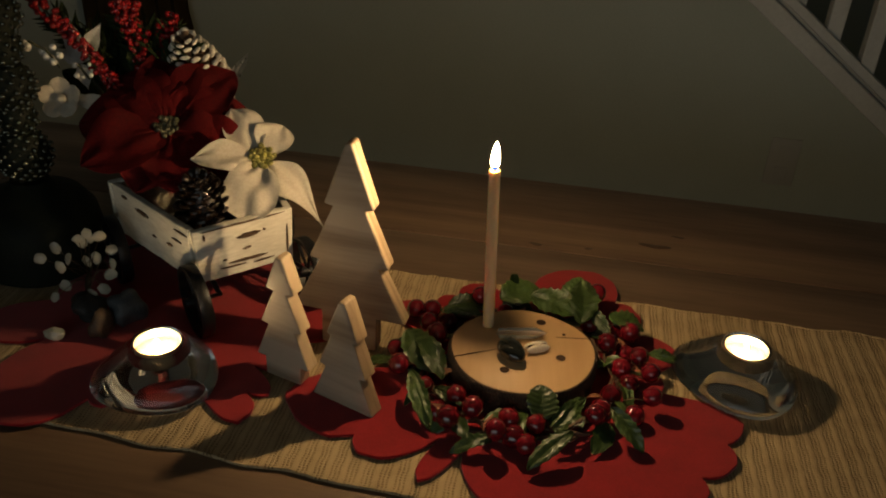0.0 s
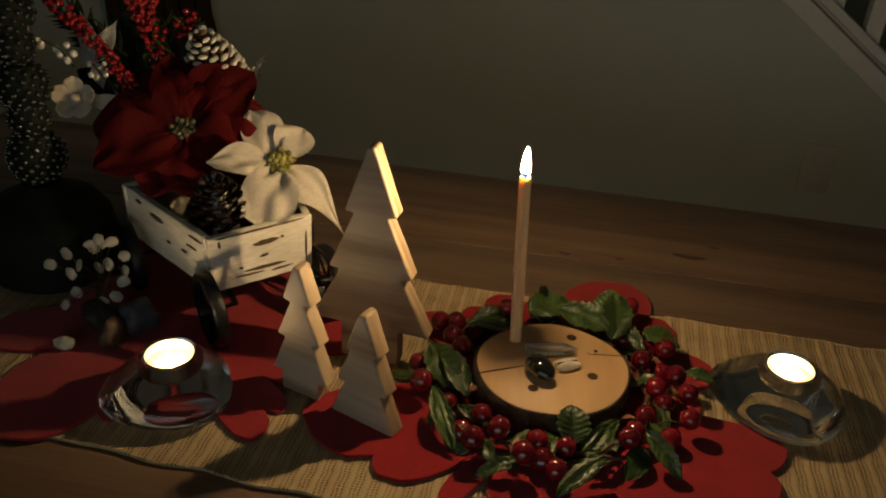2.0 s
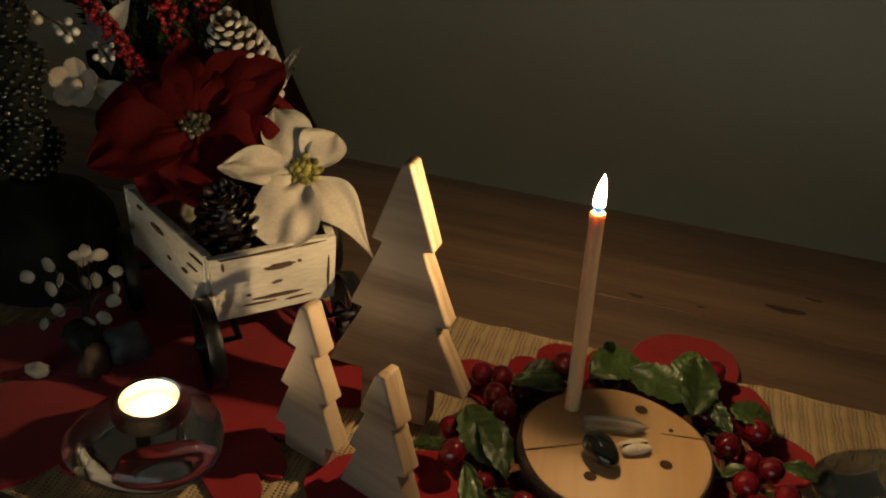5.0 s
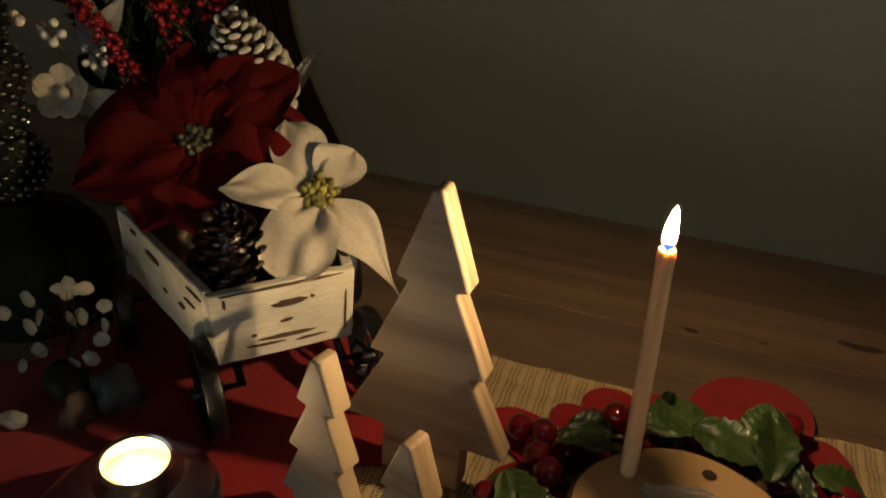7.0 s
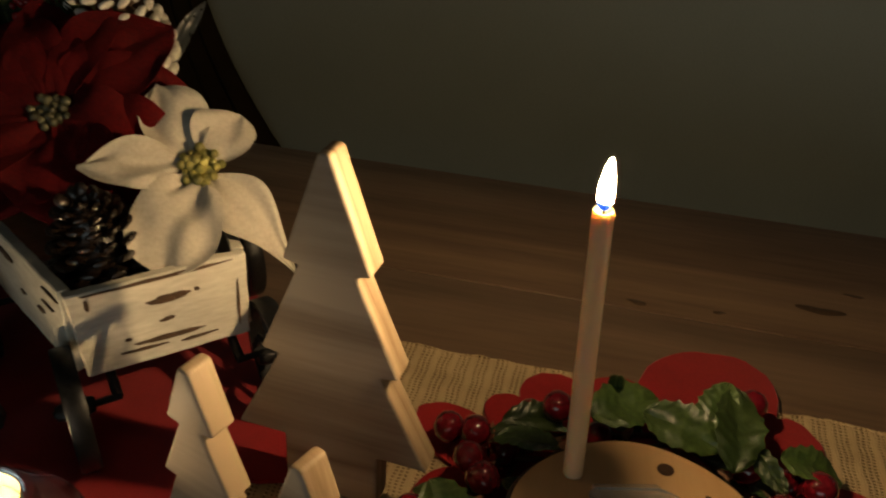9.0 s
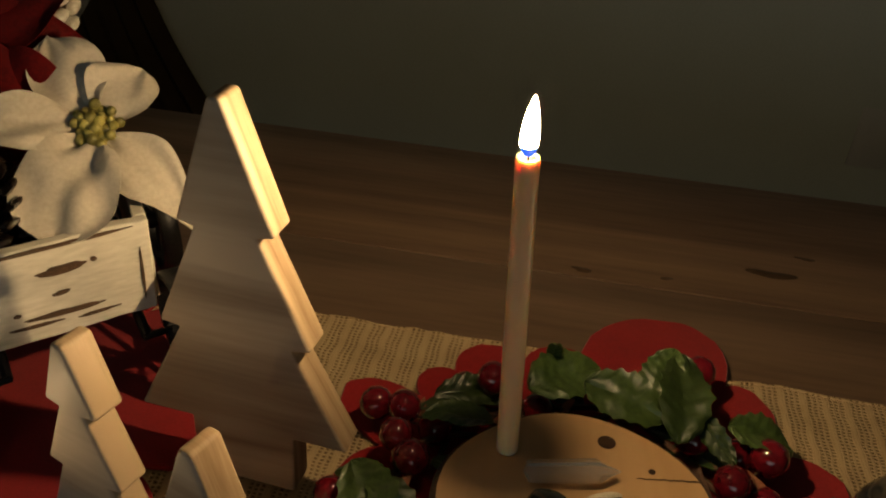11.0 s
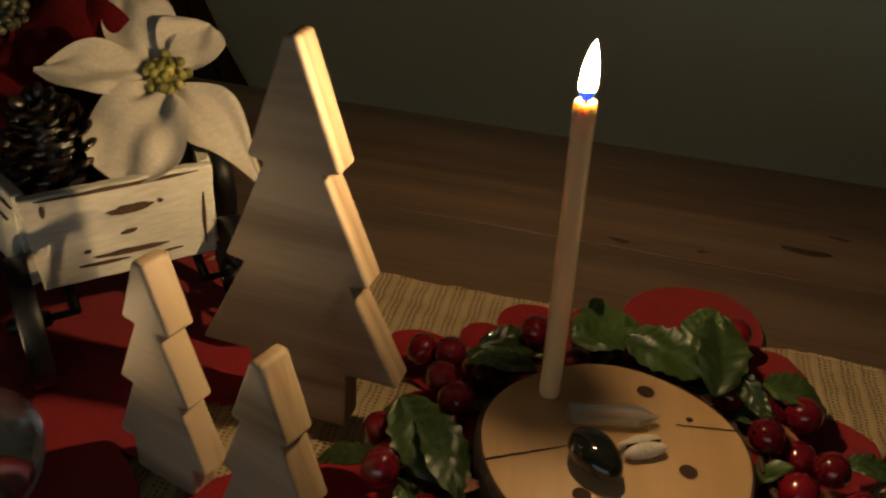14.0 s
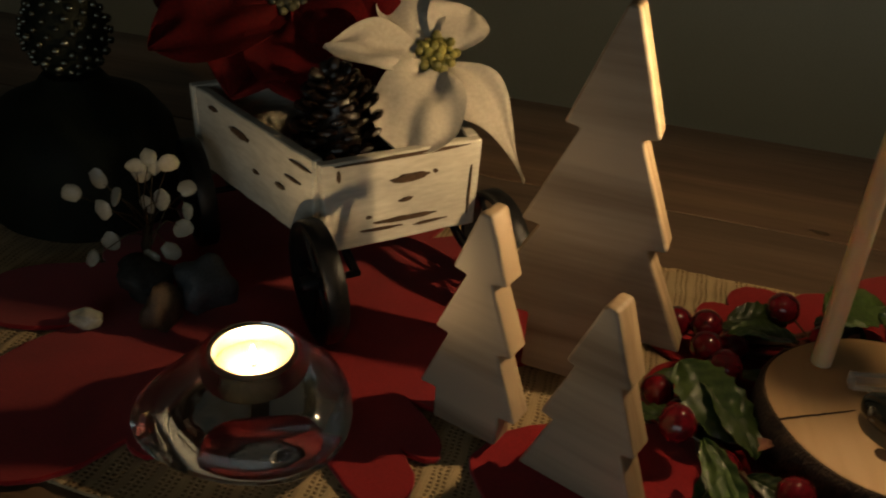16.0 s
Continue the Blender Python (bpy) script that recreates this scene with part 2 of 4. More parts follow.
M_PEARL = plain("pearl", (0.70, 0.68, 0.62), 0.25, clear=0.5)
M_SILVER = surface("silver_glitter", (0.30, 0.30, 0.30), (0.75, 0.75, 0.75), 0.35, 900, bump=0.8, dist=0.001, metal=0.7)
M_SHEER = surface("sheer_leaf", (0.55, 0.60, 0.66), (0.78, 0.82, 0.86), 0.3, 200, bump=0.3, transmit=0.97)
M_DARKGLASS = surface("dark_glaze", (0.004, 0.006, 0.004), (0.010, 0.013, 0.008), 0.65, 60, bump=0.2, spec=0.15)
M_BEAD = plain("silver_bead", (0.10, 0.105, 0.085), 0.2, 0.9)
M_WIRE = plain("copper_wire", (0.07, 0.05, 0.028), 0.45, 0.9)
M_CHIP = surface("stone_chip", (0.66, 0.62, 0.50), (0.82, 0.79, 0.68), 0.18, 120, bump=0.3, transmit=0.62)
M_STONEGREY = surface("grey_stone", (0.025, 0.03, 0.035), (0.07, 0.08, 0.09), 0.5, 90, bump=0.4)
M_STONETAN = surface("tan_stone", (0.04, 0.022, 0.011), (0.09, 0.055, 0.03), 0.6, 90, bump=0.3)
M_STONEDARK = surface("dark_stone", (0.012, 0.012, 0.012), (0.04, 0.04, 0.038), 0.5, 90, bump=0.4, spec=0.2)
M_HOLE = plain("hole_dark", (0.05, 0.026, 0.014), 0.95)
M_PEBBLE = surface("black_pebble", (0.006, 0.007, 0.006), (0.016, 0.018, 0.015), 0.12, 90, bump=0.05, speck=((0.30, 0.30, 0.26), 55, 0.60), clear=0.5)
M_SHELL = surface("shell", (0.62, 0.52, 0.38), (0.82, 0.76, 0.64), 0.3, 120, bump=0.1, clear=0.3)
M_QUARTZ = surface("quartz", (0.85, 0.86, 0.86), (0.98, 0.98, 0.98), 0.10, 90, bump=0.15, transmit=0.85)
M_TWIG = surface("twig", (0.045, 0.022, 0.012), (0.13, 0.07, 0.04), 0.7, 200, bump=0.4)
M_BERRY = surface("red_berry", (0.070, 0.003, 0.007), (0.185, 0.006, 0.013), 0.13, 45, fine=6, bump=0.03, per_object=0.35, clear=0.6)
M_LEAF = surface("holly_leaf", (0.016, 0.034, 0.009), (0.058, 0.092, 0.022), 0.38, 40, fine=10, bump=0.4, dist=0.001, per_object=0.4, clear=0.15)
M_BRACT = surface("dry_bract", (0.20, 0.05, 0.03), (0.34, 0.16, 0.08), 0.7, 90, bump=0.3)



# ---- building helpers ----
def mesh(name, bm, material, smooth=True, matrix=None, edge=None):
    if matrix is not None:
        bm.transform(matrix)
    bm.normal_update()
    me = bpy.data.meshes.new(name)
    bm.to_mesh(me)
    bm.free()
    for m in material if isinstance(material, (list, tuple)) else [material]:
        me.materials.append(m)
    if smooth:
        me.polygons.foreach_set("use_smooth", [True] * len(me.polygons))
        me.set_sharp_from_angle(angle=radians(edge or 40))
    return me


def thing(name, label, category, m=None, group="", kind=""):
    ob = new(name)
    ob.empty_display_size = 0.02
    if m is not None:
        ob.matrix_basis = m
    return tagged(ob, label, category, group, kind)


def part(name, bm, material, parent, label="", matrix=None, smooth=True, edge=None, place=None):
    ob = new(name, mesh(name, bm, material, smooth, matrix, edge))
    ob.parent = parent
    if place is not None:
        ob.matrix_basis = place
    if label:
        ob["label"] = label
    return ob


def solo(name, bm, material, label, category, kind="", m=None, smooth=True, edge=None):
    ob = new(name, mesh(name, bm, material, smooth, None, edge))
    if m is not None:
        ob.matrix_basis = m
    return tagged(ob, label, category, "", kind)


def box(x0, y0, z0, x1, y1, z1, bevel=0.0, seg=2):
    bm = bmesh.new()
    bmesh.ops.create_cube(bm, size=1)
    bm.transform(Matrix.Translation(((x0 + x1) / 2, (y0 + y1) / 2, (z0 + z1) / 2)) @ Matrix.Diagonal((x1 - x0, y1 - y0, z1 - z0, 1)))
    if bevel:
        bmesh.ops.bevel(bm, geom=bm.edges[:], offset=bevel, segments=seg, profile=0.5, affect="EDGES")
    return bm


def prism(points, z0, z1, bevel=0.0, seg=2):
    """A flat outline drawn upwards."""
    bm = bmesh.new()
    f = bm.faces.new([bm.verts.new((x, y, z0)) for x, y in points])
    f.normal_update()
    if f.normal.z < 0:
        f.normal_flip()
    g = bmesh.ops.extrude_face_region(bm, geom=[f])
    bmesh.ops.translate(bm, verts=[v for v in g["geom"] if isinstance(v, bmesh.types.BMVert)], vec=(0, 0, z1 - z0))
    bmesh.ops.recalc_face_normals(bm, faces=bm.faces)
    if bevel:
        bmesh.ops.bevel(bm, geom=[e for e in bm.edges if len(e.link_faces) == 2 and e.calc_face_angle(0) > 0.3], offset=bevel, segments=seg, profile=0.5, affect="EDGES")
    return bm


def lathe(profile, n=32, squash=None):
    """Turns (radius, z) pairs round z. squash(angle) scales the radius."""
    bm = bmesh.new()
    rings = []
    for r, z in profile:
        if r < 1e-6:
            rings.append([bm.verts.new((0, 0, z))])
        else:
            rings.append([bm.verts.new((r * math.cos(a) * (squash(a) if squash else 1), r * math.sin(a) * (squash(a) if squash else 1), z))
                          for a in (2 * math.pi * i / n for i in range(n))])
    for a, b in zip(rings, rings[1:]):
        for i in range(n):
            j = (i + 1) % n
            if len(a) == 1 and len(b) > 1:
                bm.faces.new((a[0], b[i], b[j])[::-1])
            elif len(b) == 1 and len(a) > 1:
                bm.faces.new((a[i], a[j], b[0]))
            elif len(a) > 1:
                bm.faces.new((a[i], a[j], b[j], b[i]))
    bmesh.ops.recalc_face_normals(bm, faces=bm.faces)
    return bm


def tube(points, radius, n=8, closed=False, taper=None):
    """A round rod along points."""
    bm = bmesh.new()
    pts = [Vector(p) for p in points]
    rings = []
    for i, p in enumerate(pts):
        a = pts[i - 1] if i or closed else p
        b = pts[(i + 1) % len(pts)] if i < len(pts) - 1 or closed else p
        q = (b - a).to_track_quat("Z", "Y")
        r = radius * (taper(i / max(1, len(pts) - 1)) if taper else 1)
        rings.append([bm.verts.new(p + q @ Vector((r * math.cos(t), r * math.sin(t), 0))) for t in (2 * math.pi * k / n for k in range(n))])
    for a, b in (list(zip(rings, rings[1:])) + ([(rings[-1], rings[0])] if closed else [])):
        s = min(range(n), key=lambda k: (a[0].co - b[k].co).length)
        for i in range(n):
            bm.faces.new((a[i], a[(i + 1) % n], b[(i + 1 + s) % n], b[(i + s) % n]))
    if not closed:
        bm.faces.new(rings[0][::-1])
        bm.faces.new(rings[-1])
    bmesh.ops.recalc_face_normals(bm, faces=bm.faces)
    return bm


# ---- the room ----
TURN = -7.3
ROOM = pose(0.0, 1.082, 0, 0, 0, TURN)      # x along the table's far edge, y towards the far wall
WALL_Y, FLOOR_Z = 0.80, -0.75


def slab(name, label, category, material, x0, y0, z0, x1, y1, z1):
    return solo(name, box(x0, y0, z0, x1, y1, z1), material, label, category, "structure", ROOM, smooth=False)


slab("floor", "dark brown wooden floor", "floor", M_FLOOR, -3, -1.95, FLOOR_Z - 0.05, 3, WALL_Y + 1.1, FLOOR_Z)
slab("wall_west", "plain painted side wall", "wall", M_WALL, -3.1, -1.95, FLOOR_Z - 0.05, -3, WALL_Y + 1.1, 1.9)
slab("wall_east", "plain painted side wall", "wall", M_WALL, 3, -1.95, FLOOR_Z - 0.05, 3.1, WALL_Y + 1.1, 1.9)
slab("ceiling", "plain white ceiling", "ceiling", M_WHITE, -3, -1.95, 1.9, 3, WALL_Y + 1.1, 2.0)
slab("wall_stairwell", "plain wall beyond the stair railing", "wall", M_WALL, -3, WALL_Y + 1.1, FLOOR_Z - 0.05, 3, WALL_Y + 1.2, 1.9)

# the wall under the stairs ends along the slope of the stairs
SLOPE, STAIR_X, STAIR_Z = -0.745, 0.507, 0.090
stair_z = lambda x: STAIR_Z + SLOPE * (x - STAIR_X)
foot_x = STAIR_X + (FLOOR_Z - STAIR_Z) / SLOPE
top_x = STAIR_X + (1.9 - STAIR_Z) / SLOPE
bm = prism([(-3, FLOOR_Z), (foot_x, FLOOR_Z), (top_x, 1.9), (-3, 1.9)], 0, 0.12)
bm.transform(Matrix.Translation((0, WALL_Y + 0.12, 0)) @ Matrix.Rotation(radians(90), 4, "X"))
solo("wall_north", bm, M_WALL, "plain grey painted wall under the stairs", "wall", "structure", ROOM, smooth=False)

# added, unseen opening for a fill lamp behind the camera: wall in four pieces
WX, WZ0, WZ1, BACK = 0.70, 0.02, 0.66, -1.95
south = thing("wall_south", "unseen painted wall with an opening added for the fill lamp", "wall", ROOM, kind="structure")
for x0, z0, x1, z1 in ((-3.0, FLOOR_Z, -WX, 1.9), (WX, FLOOR_Z, 3.0, 1.9), (-WX, FLOOR_Z, WX, WZ0), (-WX, WZ1, WX, 1.9)):
    part("wall_piece", box(x0, BACK - 0.12, z0, x1, BACK, z1), M_WALL, south, smooth=False)
lamp = bpy.data.lights.new("fill_light", "AREA")
lamp.shape, lamp.size, lamp.size_y, lamp.energy, lamp.color = "RECTANGLE", 2 * WX, WZ1 - WZ0, FILL_WATTS, (0.90, 1.0, 0.97)
new("fill_light", lamp).matrix_basis = ROOM @ look((0, BACK - 0.06, (WZ0 + WZ1) / 2), (0, 0, (WZ0 + WZ1) / 2))

# stair railing
railing = thing("stair_railing", "white painted stair stringer with slim upright balusters", "railing", ROOM, kind="structure")


def sloped(x0, x1, up0, up1, y0, y1):
    bm = prism([(x0, stair_z(x0) + up0), (x1, stair_z(x1) + up0), (x1, stair_z(x1) + up1), (x0, stair_z(x0) + up1)], 0, y1 - y0, 0.002, 1)
    bm.transform(Matrix.Translation((0, y1, 0)) @ Matrix.Rotation(radians(90), 4, "X"))
    return bm


part("stringer", sloped(-0.6, 1.55, -0.006, 0.040, WALL_Y - 0.010, WALL_Y + 0.10), M_WHITE, railing)
part("shadow_gap", sloped(-0.6, 1.55, 0.0405, 0.050, WALL_Y + 0.02, WALL_Y + 0.10), M_WHITE, railing)
part("bottom_rail", sloped(-0.6, 1.55, 0.0505, 0.075, WALL_Y - 0.006, WALL_Y + 0.08), M_WHITE, railing)
part("hand_rail", sloped(-0.6, 1.55, 0.86, 0.91, WALL_Y - 0.01, WALL_Y + 0.06), M_WHITE, railing)
for k in range(-6, 8):
    bx = 0.689 + 0.0845 * k
    part("baluster", box(bx - 0.0165, WALL_Y + 0.02, stair_z(bx) + 0.06, bx + 0.0165, WALL_Y + 0.052, stair_z(bx) + 0.87, 0.002, 1), M_WHITE, railing)

# socket
socket = thing("wall_socket", "white wall socket plate low on the wall", "socket", ROOM)
part("plate", box(0.618, WALL_Y - 0.006, -0.305, 0.682, WALL_Y, -0.195, 0.002), M_PLATE, socket)
for z in (-0.225, -0.275):
    part("insert", box(0.636, WALL_Y - 0.008, z - 0.014, 0.664, WALL_Y - 0.006, z + 0.014, 0.001, 1), M_PLATE, socket)


# dark brown sheet close to the wall, standing in for a soft shadow on it
def shadow_sheet():
    bm = bmesh.new()
    rows = []
    for j in range(60):
        z = -0.74 + 2.55 * j / 59
        flare = 0.0 if z > -0.02 else ((-0.02 - z) / 0.34) ** 1.6 * 0.135
        left, right = -0.955, -0.70 + min(flare, 0.35)
        rows.append([bm.verts.new((left + (right - left) * i / 40, WALL_Y - 0.035 - 0.012 * math.sin(i * 1.1 + 0.4 * math.sin(z * 3)), z)) for i in range(41)])
    for a, b in zip(rows, rows[1:]):
        for i in range(40):
            bm.faces.new((a[i], a[i + 1], b[i + 1], b[i]))
    g = bmesh.ops.extrude_face_region(bm, geom=bm.faces[:])
    bmesh.ops.translate(bm, verts=[v for v in g["geom"] if isinstance(v, bmesh.types.BMVert)], vec=(0, 0.004, 0))
    bmesh.ops.recalc_face_normals(bm, faces=bm.faces)
    return bm


M_SHADOW_SHEET = surface("brown_shadow_sheet", (0.035, 0.022, 0.010), (0.055, 0.036, 0.016), 0.95, 30, fine=20, bump=0.3, spec=0.1)
solo("shadow_sheet", shadow_sheet(), M_SHADOW_SHEET, "dark brown sheet close to the wall, standing in for a shadow", "curtain", m=ROOM)

# ---- the table ----
table = thing("dining_table", "dark-stained wooden plank dining table", "table", ROOM)
PLANKS = 5
for k in range(PLANKS):
    w = 0.92 / PLANKS
    part("plank", box(-1.0, -w * (k + 1) + 0.0006, -0.035, 1.05, -w * k - 0.0006, 0, 0.0015), M_TABLE, table)
for kx, ky, ln, wd in ((0.128, 0.890, 0.016, 0.006), (0.188, 0.887, 0.010, 0.004), (0.268, 0.904, 0.030, 0.012), (0.300, 0.930, 0.014, 0.005), (-0.155, 0.45, 0.02, 0.008)):
    local = ROOM.inverted() @ Vector((kx, ky, 0.0))
    bm = lathe([(0, 0.0), (1, 0.0), (0.9, 0.00025), (0, 0.0003)], 20, lambda a: 1 + 0.25 * math.sin(2 * a + kx * 30) + 0.15 * math.sin(3 * a))
    bm.transform(Matrix.Diagonal((ln / 2, wd / 2, 1, 1)))
    part("knot", bm, M_KNOT, table, "dark knot in the board", place=Matrix.Translation(local))
for x in (-0.9, 0.95):
    for y in (-0.07, -0.85):
        part("leg", box(x - 0.035, y - 0.035, FLOOR_Z, x + 0.035, y + 0.035, -0.035, 0.004), M_TABLE, table)

# ---- runner ----
def near_edge(x):
    return -0.1605 - 0.0445 * max(-0.29, min(x, 0.35))


def runner():
    bm = bmesh.new()
    x0, x1, y1, nx, ny = -0.75, 0.80, 0.1475, 620, 60
    grid = []
    for i in range(nx + 1):
        x = x0 + (x1 - x0) * i / nx
        rib = abs(math.sin((x + 0.0012 * noise.noise((x * 40, 1, 1))) * math.pi / 0.0126)) ** 3
        e0 = 0.004 * noise.noise((x * 25, 3, 0))
        e1 = 0.004 * noise.noise((x * 25, 9, 0))
        col = []
        for j in range(ny + 1):
            v = j / ny
            y = (near_edge(x) + e0) * (1 - v) + (y1 + e1) * v
            z = 0.0022 + 0.0003 * rib + 0.0005 * noise.noise((x * 60, y * 60, 0)) + 0.0004 * math.sin(y * 2 * math.pi / 0.004 + (i % 2) * math.pi)
            if min(j, ny - j) < 2:
                z += 0.0006
            col.append(bm.verts.new((x, y, z)))
        grid.append(col)
    for i in range(nx):
        for j in range(ny):
            bm.faces.new((grid[i][j], grid[i + 1][j], grid[i + 1][j + 1], grid[i][j + 1]))
    edge = [e for e in bm.edges if e.is_boundary]
    g = bmesh.ops.extrude_edge_only(bm, edges=edge)
    for v in g["geom"]:
        if isinstance(v, bmesh.types.BMVert):
            v.co.z = 0.0002
    return bm


run = thing("table_runner", "tan ribbed burlap runner lying along the table", "table runner", pose(0.0, 0.652, 0, 0, 0, TURN))
part("cloth", runner(), M_RUNNER, run)
for side, sd in ((None, 3.0), (0.1475, 9.0)):
    pts = [(x, (side or near_edge(x)) + 0.004 * noise.noise((x * 25, sd, 0)) + 0.0012 * noise.noise((x * 120, sd, 4)), 0.0026 + 0.0006 * noise.noise((x * 90, sd, 2))) for x in (-0.75 + 1.55 * i / 500 for i in range(501))]
    part("hem", tube(pts, 0.0012, 6), M_RUNNER, run, "rolled rough hem")


# ---- felt mats ----
def felt_outline(petals, n=14):
    """petals: (start, end, length, tip, notch before, notch after), degrees counter-clockwise; each is a rounded lobe."""
    pts = []
    for start, end, ln, tip, before, after in petals:
        for i in range(n):
            a = start + (end - start) * i / n
            v = (a - tip) / ((end - tip) if a > tip else (tip - start))
            lobe = max(0.0, 1 - abs(v) ** 1.9) ** 0.8 - 0.05 * max(0, math.sin(abs(v) * 7)) * (abs(v) < 0.95)
            low = after if a > tip else before
            r = low + (ln - low) * lobe
            pts.append((r * math.cos(radians(a)), r * math.sin(radians(a))))
    return pts


def felt(label, x, y, petals, z=0.0036):
    bm = prism(felt_outline(petals), z, z + 0.0032, 0.0006, 1)
    bmesh.ops.triangulate(bm, faces=[f for f in bm.faces if len(f.verts) > 4])
    return solo("felt_placemat", bm, M_FELT, label, "placemat", m=pose(x, y, 0))


felt("red felt placemat cut like a poinsettia, under the wreath", 0.105, 0.64,
     [(-178, -146, 0.213, -166, 0.115, 0.178), (-146, -128, 0.178, -140, 0.170, 0.120), (-128, -117, 0.166, -122, 0.118, 0.119), (-117, -78, 0.172, -90, 0.119, 0.168),
      (-78, -54, 0.185, -66, 0.168, 0.176), (-54, -41, 0.192, -47, 0.176, 0.176), (-41, -25, 0.192, -31, 0.176, 0.179), (-25, -7, 0.190, -15, 0.179, 0.128),
      (-7, 7, 0.124, 0, 0.120, 0.118), (7, 34, 0.153, 21, 0.120, 0.122), (34, 52, 0.165, 47, 0.130, 0.160), (52, 85, 0.203, 65, 0.158, 0.150),
      (85, 99, 0.149, 91, 0.145, 0.136), (99, 118, 0.153, 109, 0.136, 0.134), (118, 131, 0.142, 124, 0.134, 0.124), (131, 152, 0.160, 141, 0.124, 0.112), (152, 182, 0.124, 166, 0.112, 0.115)])
felt("red felt placemat cut like a poinsettia, under the wagon", -0.24, 0.70,
     [(-180, -146, 0.165, -164, 0.120, 0.108), (-146, -98, 0.188, -115, 0.108, 0.136), (-98, -86, 0.143, -92, 0.136, 0.122),
      (-86, -60, 0.126, -74, 0.122, 0.130), (-60, -46, 0.186, -54, 0.130, 0.165), (-46, -36, 0.170, -42, 0.155, 0.130), (-36, -16, 0.160, -26, 0.130, 0.128),
      (-16, 14, 0.180, -3, 0.128, 0.130), (14, 46, 0.185, 28, 0.130, 0.125), (46, 90, 0.175, 66, 0.125, 0.120), (90, 140, 0.170, 112, 0.120, 0.125), (140, 180, 0.118, 160, 0.100, 0.095)], z=0.0032)


# ---- wooden trees ----
def wooden_tree(label, x, y, turn, tiers, trunk, thick):
    """tiers: (z of lower edge, half-width at that edge, half-width at upper edge), from the top down. The profile stands in x, z."""
    right = []
    for z, wide, top, up in tiers:
        right += [(top, up), (wide, z)]
    pts = right[:]
    if trunk:
        pts += [(trunk, tiers[-1][0]), (trunk, 0)]
    pts = pts + [(-px, pz) for px, pz in pts[::-1]]
    bm = prism(pts, 0, thick, 0.0018, 3)
    bm.transform(Matrix.Translation((0, thick, 0)) @ Matrix.Rotation(radians(90), 4, "X"))
    bm.normal_update()
    for f in bm.faces:
        f.material_index = 0 if abs(f.normal.y) > 0.7 else 1
    return solo("wooden_tree", bm, (M_PINE, M_PINE_EDGE), label, "wooden tree", m=pose(x, y, 0.0065, 0, 0, turn))


wooden_tree("tall flat pine-wood tree with three tiers", -0.0565, 0.6612, -12.3, [(0.143, 0.0225, 0.003, 0.2), (0.0885, 0.0367, 0.0145, 0.1415), (0.0345, 0.0530, 0.0270, 0.0870)], 0.026, 0.0165)
wooden_tree("middle-sized flat pine-wood tree with three tiers", -0.1058, 0.6073, -25, [(0.0893, 0.0142, 0.003, 0.1208), (0.0540, 0.0209, 0.0068, 0.0880), (0.0180, 0.0272, 0.0136, 0.0527)], 0.0180, 0.0148)
wooden_tree("smallest flat pine-wood tree with three tiers", -0.0508, 0.5785, -28, [(0.068, 0.0155, 0.003, 0.1020), (0.035, 0.0235, 0.011, 0.067), (0.0, 0.0305, 0.017, 0.034)], 0, 0.0158)

# ---- wood slice and candle ----
SLICE = (0.1, 0.635)
slice_thing = thing("wood_slice", "round sawn wood slice with dark bark and a crack", "wood slice", pose(*SLICE, 0.0065))
part("bark", lathe([(0, 0.0), (0.060, 0.0), (0.0635, 0.004), (0.065, 0.015), (0.0645, 0.026), (0.0625, 0.0288), (0, 0.0288)], 64,
     lambda a: 1 + 0.02 * math.sin(2 * a + 1) + 0.012 * math.sin(5 * a)), M_BARK, slice_thing)
part("sawn_face", lathe([(0.0, 0.0292), (0.0, 0.0300), (0.0605, 0.0300), (0.0615, 0.0292)], 64,
     lambda a: 1 + 0.02 * math.sin(2 * a + 1) + 0.012 * math.sin(5 * a)), M_SLICE, slice_thing)


def flame(parent, x, y, z, size, material, lean=0.0):
    """A slim drop: a blue foot, then the bright body."""
    prof = [(0.0, 0.0), (0.078, 0.02), (0.120, 0.09), (0.136, 0.19), (0.140, 0.32), (0.132, 0.46), (0.110, 0.62), (0.078, 0.77), (0.042, 0.90), (0.0, 1.0)]

    def bend(bm):
        for v in bm.verts:
            v.co.x += lean * (v.co.z / size) ** 2
        return bm

    lower = [(r * size, s * size) for r, s in prof[:4]]
    upper = [(r * size, s * size) for r, s in prof[3:]]
    part("flame_foot", bend(lathe([*lower, (0, lower[-1][1])], 14)), M_FLAME_LOW, parent, "blue foot of the flame", Matrix.Translation((x, y, z)))
    part("flame", bend(lathe([(0, upper[0][1] + 1e-4), *upper], 14)), material, parent, "bright yellow flame", Matrix.Translation((x, y, z)))


candle = thing("taper_candle", "thin burning beeswax-coloured taper candle standing in the wood slice", "candle", pose(0.0695, 0.6675, 0.0370, 2.3, -2.7, 0))
part("wax_stick", lathe([(0, 0), (0.0052, 0), (0.0050, 0.08), (0.0048, 0.146), (0.0049, 0.1545), (0.0044, 0.1562), (0.0030, 0.1558), (0.0015, 0.1535), (0, 0.153)], 24), M_CANDLE, candle)
part("wick", tube([(0, 0, 0.152), (0.0002, 0, 0.158), (0.0008, 0, 0.1605)], 0.0005, 6), M_WICK, candle)
flame(candle, 0, 0, 0.1565, 0.0245, M_FLAME, 0.0012)


